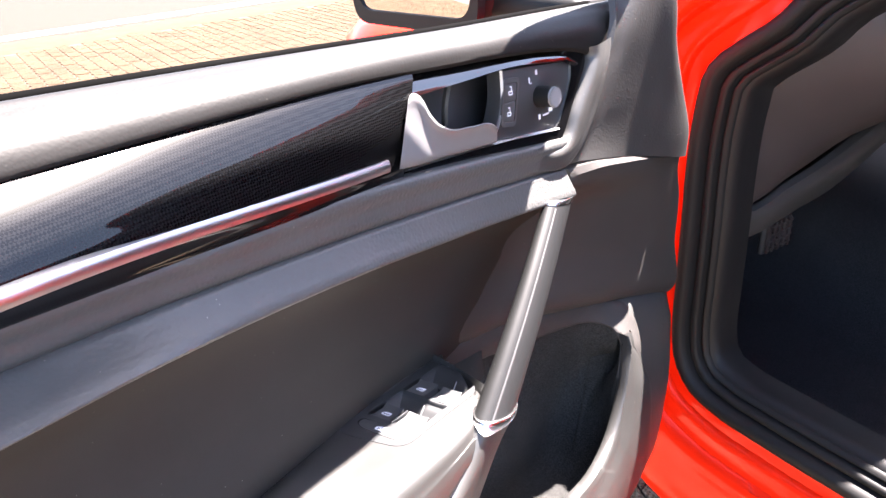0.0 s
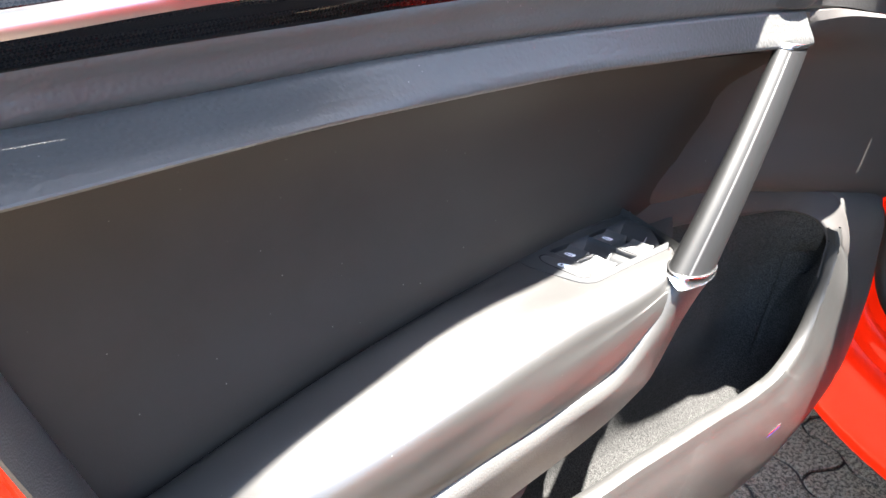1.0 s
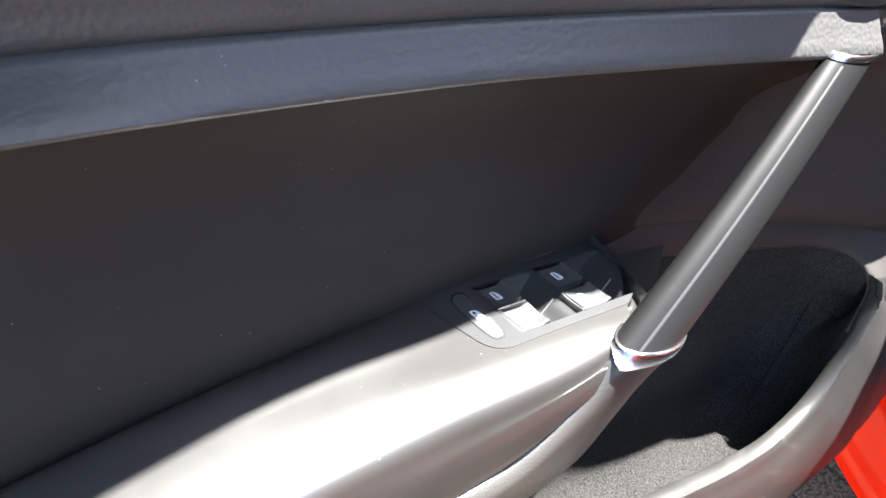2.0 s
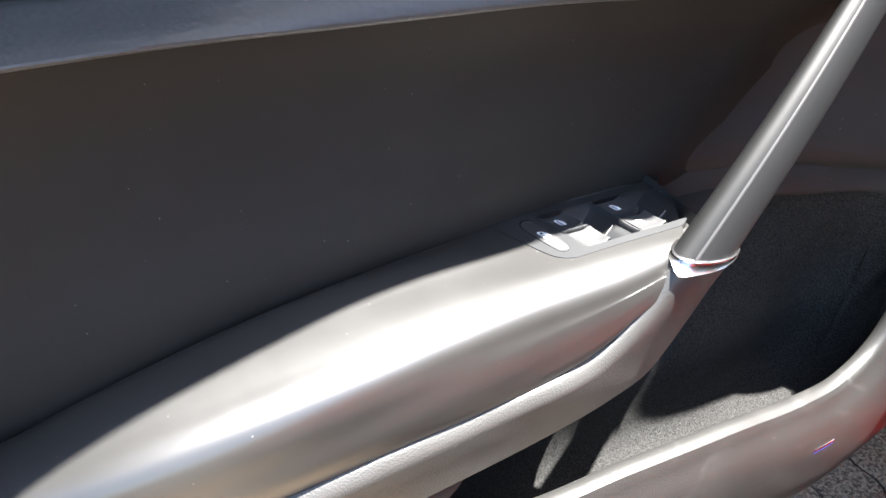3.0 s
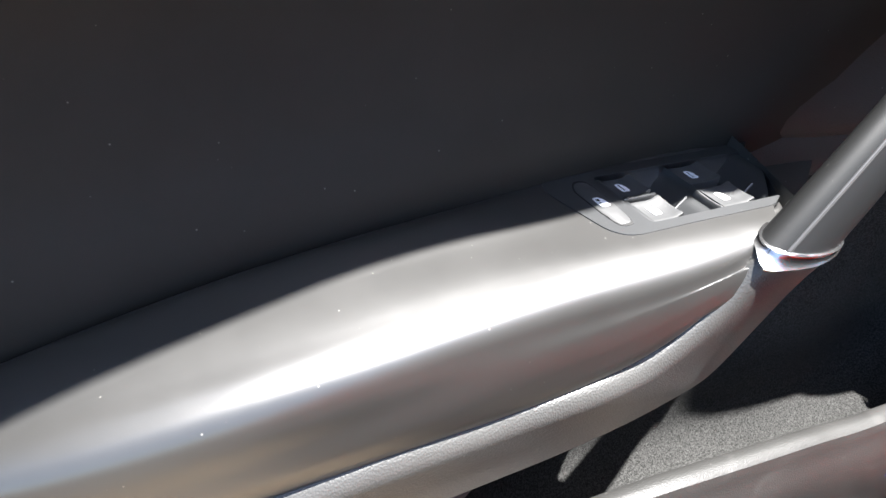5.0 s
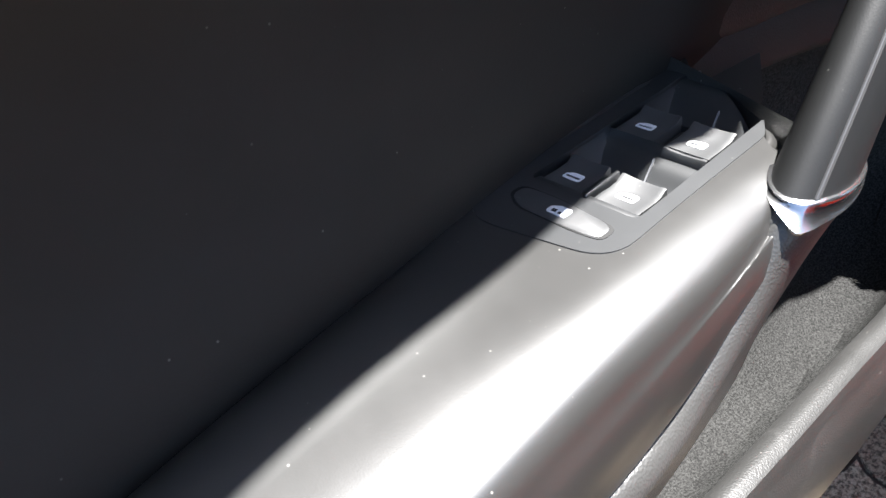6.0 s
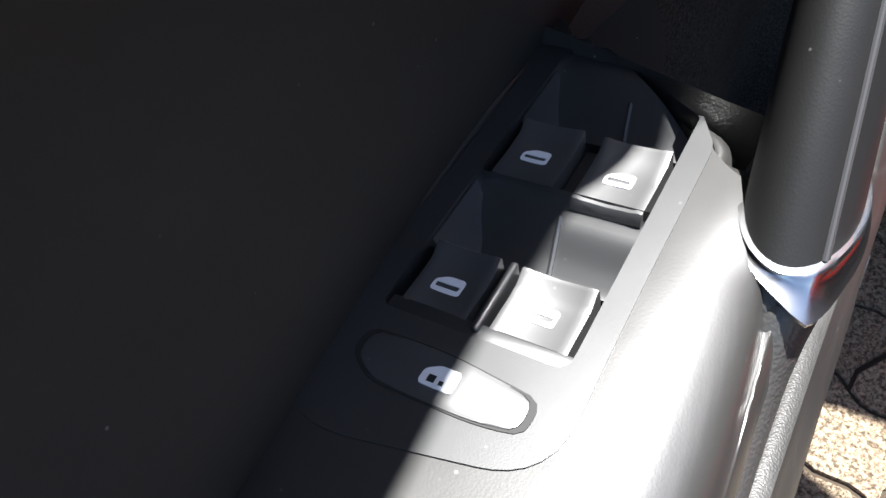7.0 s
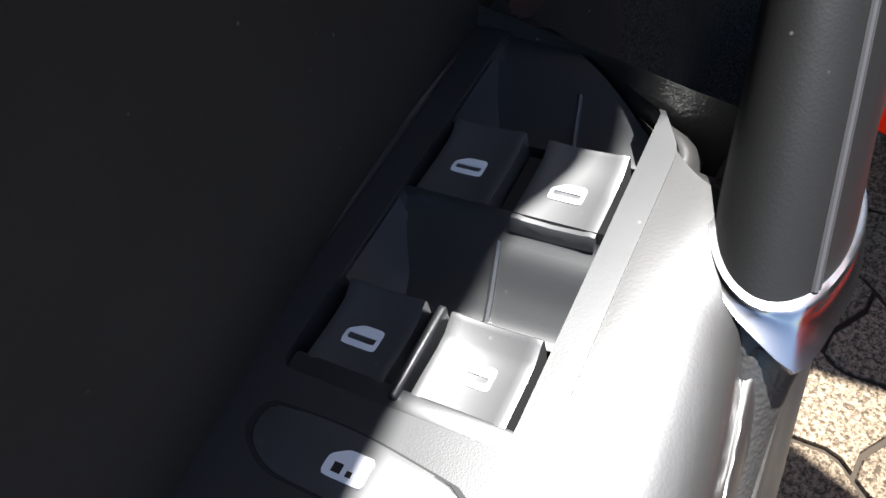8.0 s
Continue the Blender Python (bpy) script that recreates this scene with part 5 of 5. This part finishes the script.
part("fender", skin([
    [(-0.055, y, z0 + 0.02) for y, z0 in ((0.10, 0.30), (0.45, 0.30), (0.80, 0.42), (1.0, 0.40), (1.16, 0.36))],
    [(-0.060, 0.10, 0.55), (-0.062, 0.45, 0.55), (-0.075, 0.80, 0.60), (-0.06, 1.02, 0.60), (0.03, 1.19, 0.60)],
    [(-0.058, 0.10, 0.78), (-0.060, 0.45, 0.77), (-0.066, 0.80, 0.79), (-0.045, 1.04, 0.80), (0.04, 1.21, 0.78)],
    [(-0.035, 0.10, 0.90), (-0.035, 0.45, 0.885), (-0.036, 0.80, 0.895), (-0.01, 1.04, 0.895), (0.06, 1.20, 0.87)],
    [(0.02, 0.10, 0.975), (0.03, 0.45, 0.945), (0.04, 0.80, 0.945), (0.05, 1.04, 0.93), (0.09, 1.18, 0.905)],
    [(0.12, 0.10, 1.01), (0.13, 0.45, 0.975), (0.15, 0.80, 0.97), (0.16, 1.04, 0.955), (0.18, 1.16, 0.93)],
    [(0.80, 0.10, 1.05), (0.80, 0.45, 1.015), (0.80, 0.80, 0.97), (0.80, 1.04, 0.93), (0.80, 1.22, 0.88)],
    [(1.55, 0.10, 1.0), (1.55, 0.45, 0.97), (1.53, 0.80, 0.93), (1.50, 1.04, 0.90), (1.48, 1.16, 0.86)]], 30, 4), M_RED, car, "red front wing and bonnet")
part("front_end", skin([[(0.0, 1.17, 0.34), (0.5, 1.32, 0.34), (1.0, 1.32, 0.34), (1.5, 1.16, 0.34)], [(0.03, 1.19, 0.6), (0.5, 1.34, 0.6), (1.0, 1.34, 0.6), (1.5, 1.18, 0.6)], [(0.09, 1.17, 0.90), (0.5, 1.25, 0.89), (1.0, 1.25, 0.86), (1.47, 1.16, 0.86)]], 24, 4), M_RED, car)
part("cowl", skin([[(0.03, 0.22, 0.975), (0.8, 0.22, 1.02), (1.5, 0.22, 0.975)], [(0.03, 0.09, 1.005), (0.8, 0.09, 1.045), (1.5, 0.09, 1.005)], [(0.05, 0.02, 1.03), (0.8, 0.02, 1.08), (1.5, 0.02, 1.03)], [(0.06, -0.08, 1.05), (0.8, -0.08, 1.09), (1.5, -0.08, 1.05)]], 16, 2), M_RUBBER, car)
# Unseen; its front row is drawn forward over the windscreen to shade the doorway.
part("roof", skin([[(0.10, -0.60, 1.335), (0.8, -0.46, 1.38), (1.44, -0.60, 1.335)], [(0.04, -0.90, 1.42), (0.8, -0.80, 1.48), (1.48, -0.90, 1.42)], [(0.02, -1.6, 1.45), (0.8, -1.6, 1.52), (1.5, -1.6, 1.45)], [(0.06, -2.6, 1.40), (0.8, -2.6, 1.46), (1.48, -2.6, 1.40)]], 20, 4), M_RED, car, "red roof panel")
part("wheel", tube([(-0.03, 0.62, 0.31), (-0.04, 0.62, 0.31), (0.0, 0.62, 0.31), (0.16, 0.62, 0.31), (0.18, 0.62, 0.31)], [0.20, 0.29, 0.315, 0.315, 0.28], 40, side=(0, 0, 1)), M_RUBBER, car, "black front tyre")
part("rear_wheel", tube([(-0.03, -2.0, 0.31), (-0.04, -2.0, 0.31), (0.0, -2.0, 0.31), (0.16, -2.0, 0.31), (0.18, -2.0, 0.31)], [0.20, 0.29, 0.315, 0.315, 0.28], 40, side=(0, 0, 1)), M_RUBBER, car)
part("rear_side", skin([[(-0.05, -1.35, 0.25), (-0.05, -2.2, 0.3), (0.0, -3.0, 0.35)], [(-0.06, -1.35, 0.65), (-0.06, -2.2, 0.65), (0.0, -3.0, 0.65)], [(-0.03, -1.35, 0.98), (-0.03, -2.2, 0.99), (0.03, -3.0, 0.98)], [(0.02, -1.38, 1.42), (0.03, -2.2, 1.41), (0.12, -2.75, 1.30)]], 20, 4), M_RED, car)
part("far_side", skin([[(1.55, 0.15, 0.25), (1.55, -1.4, 0.25), (1.52, -3.0, 0.3)], [(1.56, 0.15, 0.65), (1.56, -1.4, 0.65), (1.5, -3.0, 0.65)], [(1.53, 0.15, 1.0), (1.53, -1.4, 1.0), (1.48, -3.0, 1.0)]], 20, 4), M_RED, car)
part("tail", skin([[(0.0, -3.0, 0.3), (0.75, -3.15, 0.3), (1.5, -3.0, 0.3)], [(0.0, -3.0, 0.98), (0.75, -3.12, 0.98), (1.5, -3.0, 0.98)], [(0.1, -2.65, 1.38), (0.75, -2.7, 1.44), (1.45, -2.65, 1.38)]], 16, 4), M_RED, car)

# cabin
# Unseen: lining the roof and shutting the far windows darkens the decor's reflections.
part("headliner", skin([[(0.12, -0.62, 1.31), (0.8, -0.5, 1.345), (1.42, -0.62, 1.31)], [(0.09, -0.92, 1.385), (0.8, -0.84, 1.435), (1.44, -0.92, 1.385)], [(0.09, -1.6, 1.41), (0.8, -1.6, 1.475), (1.45, -1.6, 1.41)], [(0.12, -2.6, 1.36), (0.8, -2.6, 1.42), (1.43, -2.6, 1.36)]], 12, 2), M_CABIN, car)
part("far_cabin_closure", skin([[(1.50, 0.1, 0.3), (1.50, -1.4, 0.3), (1.48, -2.9, 0.3)], [(1.49, 0.1, 0.98), (1.49, -1.4, 0.98), (1.46, -2.9, 0.98)], [(1.47, -0.1, 1.06), (1.46, -1.4, 1.20), (1.42, -2.7, 1.20)], [(1.45, -0.62, 1.31), (1.45, -1.4, 1.41), (1.42, -2.6, 1.36)]], 12, 2), M_CABIN, car)
part("cabin_floor", skin([[(0.05, -2.6, 0.29), (0.05, -0.6, 0.29), (0.06, 0.0, 0.30), (0.08, 0.28, 0.34), (0.10, 0.52, 0.60)], [(0.35, -2.6, 0.27), (0.35, -0.6, 0.27), (0.35, 0.0, 0.28), (0.35, 0.28, 0.33), (0.35, 0.52, 0.60)], [(0.62, -2.6, 0.28), (0.62, -0.6, 0.28), (0.62, 0.0, 0.29), (0.60, 0.28, 0.35), (0.58, 0.52, 0.62)], [(0.70, -2.6, 0.42), (0.70, -0.6, 0.42), (0.70, 0.0, 0.44), (0.66, 0.28, 0.5), (0.62, 0.52, 0.7)], [(1.5, -2.6, 0.42), (1.5, -0.6, 0.42), (1.5, 0.0, 0.44), (1.5, 0.28, 0.5), (1.5, 0.52, 0.7)]], 30, 5), M_FOOT, car, "dark carpeted footwell floor")
part("sill_cover", skin([[(0.058, -1.3, 0.425), (0.058, -0.45, 0.425), (0.058, -0.25, 0.43)], [(0.085, -1.3, 0.428), (0.085, -0.45, 0.428), (0.08, -0.25, 0.434)], [(0.11, -1.3, 0.415), (0.11, -0.45, 0.415), (0.10, -0.24, 0.42)], [(0.125, -1.3, 0.33), (0.125, -0.45, 0.33), (0.115, -0.24, 0.33)]], 20, 4), M_JAMB, car, "dark plastic sill cover")
part("kick_panel", skin([[(0.06, -0.16, 0.44), (0.07, -0.11, 0.52), (0.07, -0.10, 0.70), (0.07, -0.10, 0.92), (0.07, -0.10, 1.02)], [(0.10, -0.05, 0.27), (0.10, -0.03, 0.5), (0.10, -0.03, 0.70), (0.10, -0.03, 0.92), (0.10, -0.03, 1.03)], [(0.11, 0.2, 0.25), (0.11, 0.2, 0.5), (0.11, 0.2, 0.70), (0.11, 0.2, 0.92), (0.11, 0.2, 1.03)], [(0.12, 0.56, 0.42), (0.12, 0.56, 0.6), (0.12, 0.52, 0.70), (0.12, 0.52, 0.92), (0.12, 0.52, 1.03)]], 24, 4), M_FOOT, car)
part("firewall", skin([[(0.08, 0.5, 0.5), (0.8, 0.5, 0.5), (1.5, 0.5, 0.5)], [(0.08, 0.54, 0.75), (0.8, 0.54, 0.75), (1.5, 0.54, 0.75)], [(0.08, 0.52, 1.04), (0.8, 0.52, 1.07), (1.5, 0.52, 1.04)]], 10, 2), M_FOOT, car)
DASH_LOW = [(0.085, -0.035, 0.738), (0.138, -0.060, 0.722), (0.22, -0.070, 0.748), (0.306, -0.080, 0.775), (0.41, -0.080, 0.803), (0.508, -0.080, 0.832), (0.65, -0.080, 0.850), (1.45, -0.07, 0.88)]
DASH_EDGE = [(0.10, -0.035, 0.690), (0.163, -0.060, 0.658), (0.22, -0.060, 0.664), (0.282, -0.060, 0.673), (0.405, -0.060, 0.691), (0.50, -0.060, 0.720), (0.65, -0.060, 0.770), (1.45, -0.06, 0.80)]
part("dashboard", skin([shift(DASH_LOW, 0, 0.05, 0.0), None, shift(DASH_LOW, 0, 0.002, 0.003), shift(DASH_LOW, 0, -0.008, 0.02),
    [(0.082, -0.06, 0.85), (0.2, -0.12, 0.85), (0.35, -0.16, 0.86), (0.6, -0.17, 0.87), (1.45, -0.15, 0.9)],
    # Unseen hood, added height and reach that keep the sun off the sill.
    [(0.080, -0.085, 0.97), (0.2, -0.19, 0.98), (0.35, -0.36, 1.0), (0.6, -0.36, 1.02), (1.45, -0.22, 1.02)],
    [(0.080, -0.08, 1.05), (0.2, -0.19, 1.06), (0.35, -0.40, 1.09), (0.6, -0.40, 1.11), (1.45, -0.2, 1.08)],
    [(0.080, 0.1, 1.05), (0.2, 0.1, 1.06), (0.35, 0.1, 1.08), (0.6, 0.1, 1.09), (1.45, 0.1, 1.06)]], 40, 4), M_DASH, car, "dark brown-grey dashboard side and knee panel")
part("dash_lower_trim", skin([shift(DASH_LOW, 0, 0.003, -0.003), shift(DASH_LOW, 0, -0.006, -0.006), shift(DASH_EDGE, 0, -0.006, 0.012), DASH_EDGE, shift(DASH_EDGE, 0, 0.012, -0.004), shift(DASH_EDGE, 0.0, 0.10, 0.004)], 40, 3), M_CABIN, car)
pedal = part("pedal", box(0.36, 0.455, 0.03, 0.045, 0.525, 0.60, 0.008, 3), M_CABIN, car, "ribbed rubber pedal")
part("pedal_arm", box(0.395, 0.415, 0.045, 0.06, 0.58, 0.80, 0.004), M_CABIN, pedal)
for k in range(5):
    part("rib", box(0.366 + 0.018 * k, 0.374 + 0.018 * k, 0.024, 0.031, 0.53, 0.595, 0.002), M_DASH, pedal)
for k in range(4):
    part("rib", box(0.365, 0.45, 0.0245, 0.031, 0.538 + 0.016 * k, 0.543 + 0.016 * k, 0.0015), M_DASH, pedal)

# ---- ground: interlocking pavers, a road with a white edge line ----
def paver_material(name, dark, light):
    m = material(name, light, 0.9, 0.0, 0.1)
    b = m.node_tree.nodes["Principled BSDF"]
    co = node(m, "ShaderNodeTexCoord")
    geo = node(m, "ShaderNodeNewGeometry")
    grit = node(m, "ShaderNodeTexNoise", Scale=150.0, Detail=4.0, Roughness=0.8)
    wire(m, geo, "Position", grit, "Vector")
    pit = node(m, "ShaderNodeTexVoronoi", Scale=230.0)
    wire(m, geo, "Position", pit, "Vector")
    ramp = node(m, "ShaderNodeValToRGB")
    ramp.color_ramp.elements[0].position, ramp.color_ramp.elements[0].color = 0.42, (*dark, 1)
    ramp.color_ramp.elements[1].position, ramp.color_ramp.elements[1].color = 0.57, (*light, 1)
    wire(m, grit, "Fac", ramp, "Fac")
    info = node(m, "ShaderNodeObjectInfo")
    tone = node(m, "ShaderNodeMapRange", To_Min=0.8, To_Max=1.15)
    wire(m, info, "Random", tone, "Value")
    slow = node(m, "ShaderNodeTexNoise", Scale=3.0, Detail=3.0)
    wire(m, geo, "Position", slow, "Vector")
    tone2 = node(m, "ShaderNodeMapRange", From_Min=0.3, From_Max=0.7, To_Min=0.8, To_Max=1.2)
    wire(m, slow, "Fac", tone2, "Value")
    mul = node(m, "ShaderNodeMath")
    mul.operation = "MULTIPLY"
    m.node_tree.links.new(tone.outputs["Result"], mul.inputs[0])
    m.node_tree.links.new(tone2.outputs["Result"], mul.inputs[1])
    mix = node(m, "ShaderNodeMix")
    mix.data_type, mix.blend_type = "RGBA", "MULTIPLY"
    mix.inputs[0].default_value = 1.0
    m.node_tree.links.new(ramp.outputs["Color"], mix.inputs[6])
    m.node_tree.links.new(mul.outputs[0], mix.inputs[7])
    m.node_tree.links.new(mix.outputs[2], b.inputs["Base Color"])
    add = node(m, "ShaderNodeMath")
    add.operation = "ADD"
    wire(m, grit, "Fac", add, 0)
    wire(m, pit, "Distance", add, 1)
    bp = node(m, "ShaderNodeBump", Strength=0.9, Distance=0.003)
    wire(m, add, 0, bp, "Height")
    wire(m, bp, "Normal", b, "Normal")
    return m


M_PAVER = paver_material("concrete_paver", (0.075, 0.058, 0.041), (0.300, 0.235, 0.165))
# Far pavers: colour set far darker than the yard's to hold back sunlit glare.
M_SANDY_DIM = paver_material("dimmed_sandy_paver", (0.030, 0.0198, 0.0118), (0.055, 0.0372, 0.0225))
g = bmesh.new()
bmesh.ops.create_grid(g, x_segments=2, y_segments=2, size=400)
ground = tagged(new("ground", finish("ground", g, grained("joint_sand", (0.040, 0.030, 0.021), 0.95, 120, 0.9, mottled=0.25, kind="NOISE"))), "sandy bed with grey interlocking concrete pavers", "ground", kind="structure")
ground.location = (0, 0, -0.0055)
PW, PL, GAP = 0.1125, 0.225, 0.0062


def wave(s):
    """The winding of a paver's long side, two periods a paver."""
    return 0.0085 * math.sin(4 * math.pi * s / PL)


def paver_outline():
    n, half = 12, PL / 2 - GAP / 2
    ss = [-half + 2 * half * k / n for k in range(n + 1)]
    right = [(PW / 2 - GAP / 2 + wave(s), s) for s in ss]
    left = [(-PW / 2 + GAP / 2 + wave(s), s) for s in reversed(ss)]
    ends = [k / 4 for k in range(1, 4)]
    bow = lambda a, b: [(a[0] + (b[0] - a[0]) * t, a[1] + 0.007 * math.sin(2 * math.pi * t) * (1 if b[0] > a[0] else -1)) for t in ends]
    return right + bow(right[-1], left[0]) + left + bow(left[-1], right[0])


def paver_mesh():
    bm = bmesh.new()
    o = paver_outline()
    levels = [[bm.verts.new((x * k, y * (1 - (1 - k) * 0.5), z)) for x, y in o] for k, z in ((1.0, -0.012), (0.996, -0.003), (0.975, 0.0))]
    for u, v in zip(levels[:-1], levels[1:]):
        for i in range(len(o)):
            bm.faces.new((u[i], u[(i + 1) % len(o)], v[(i + 1) % len(o)], v[i]))
    bm.faces.new(levels[-1])
    bmesh.ops.recalc_face_normals(bm, faces=bm.faces)
    return bm


paver_data = finish("paver", paver_mesh(), M_PAVER)
pave = Matrix.Translation((0.84, 0.53, 0)) @ pose(0, 0, 0, 0, 0, -14)
near, rest = [], []
rng = random.Random(4)
for i in range(-40, 48):
    for j in range(-8, 36):
        c = pave @ Vector((i * PW, (j + 0.5 * (i % 2)) * PL, 0))
        tilt = pose(0, 0, rng.uniform(-0.0012, 0.0012), rng.uniform(-0.4, 0.4), rng.uniform(-0.5, 0.5), rng.uniform(-0.5, 0.5))
        m = Matrix.Translation(c) @ pose(0, 0, 0, 0, 0, -14) @ tilt
        if c.y > 7.25:
            continue
        (near if (-0.3 < c.x < 1.55 and -0.9 < c.y < 1.3) else rest).append(m)
near.sort(key=lambda m: (m.translation - Vector((0.8, 0.35, 0))).length)
rest += near[295:]
for m in near[:295]:
    ob = new("paver", paver_data)
    ob.parent, ob.matrix_local = ground, ground.matrix_basis.inverted() @ m
base = paver_mesh()
base_v, base_f = [v.co.copy() for v in base.verts], [[v.index for v in f.verts] for f in base.faces]
base.free()
for words, mat, which in (("zigzag grey concrete pavers of the sunlit yard", M_PAVER, [m for m in rest if m.translation.y <= 2.2]), ("zigzag sandy pavers beside the road, colour dimmed against sun glare", M_SANDY_DIM, [m for m in rest if m.translation.y > 2.2])):
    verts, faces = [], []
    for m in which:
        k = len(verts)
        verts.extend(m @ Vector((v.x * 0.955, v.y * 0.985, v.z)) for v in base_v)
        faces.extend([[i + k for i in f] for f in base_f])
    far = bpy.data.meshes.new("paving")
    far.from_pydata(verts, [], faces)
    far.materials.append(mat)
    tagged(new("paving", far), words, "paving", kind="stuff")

M_ASPHALT = grained("asphalt", (0.031, 0.0235, 0.019), 0.9, 90, 0.6, mottled=0.15, spec=0.1, kind="NOISE")
road = tagged(new("road", finish("road", box(-60, 90, 7.85, 14.5, -0.2, -0.004), M_ASPHALT)), "sun-bleached asphalt road beyond the yard", "road", kind="structure")
line = tagged(new("road_line", finish("road_line", box(-60, 90, 8.0, 8.28, -0.05, 0.001), grained("road_paint", (0.3, 0.29, 0.27), 0.8, 60, 0.3, spec=0.1, kind="NOISE"))), "worn white painted edge line on asphalt", "road line", kind="structure")
verge = bmesh.new()
vr = random.Random(8)
vg = [[verge.verts.new((-20 + 0.25 * i, 7.22 + 0.11 * j + (vr.uniform(-0.06, 0.06) if 0 < j < 6 else (vr.uniform(-0.05, 0.05) if j == 6 else 0)), -0.008 + (0.02 * math.sin(j / 6 * math.pi) + vr.uniform(-0.004, 0.012) if 0 < j < 6 else 0))) for i in range(200)] for j in range(7)]
for p, q in zip(vg[:-1], vg[1:]):
    for i in range(199):
        verge.faces.new((p[i], p[i + 1], q[i + 1], q[i]))
tagged(new("verge", finish("verge", verge, grained("loose_earth", (0.046, 0.031, 0.020), 0.95, 50, 1.0, mottled=0.3, spec=0.1, kind="NOISE"))), "strip of loose dusty earth beside the road", "verge", kind="structure")
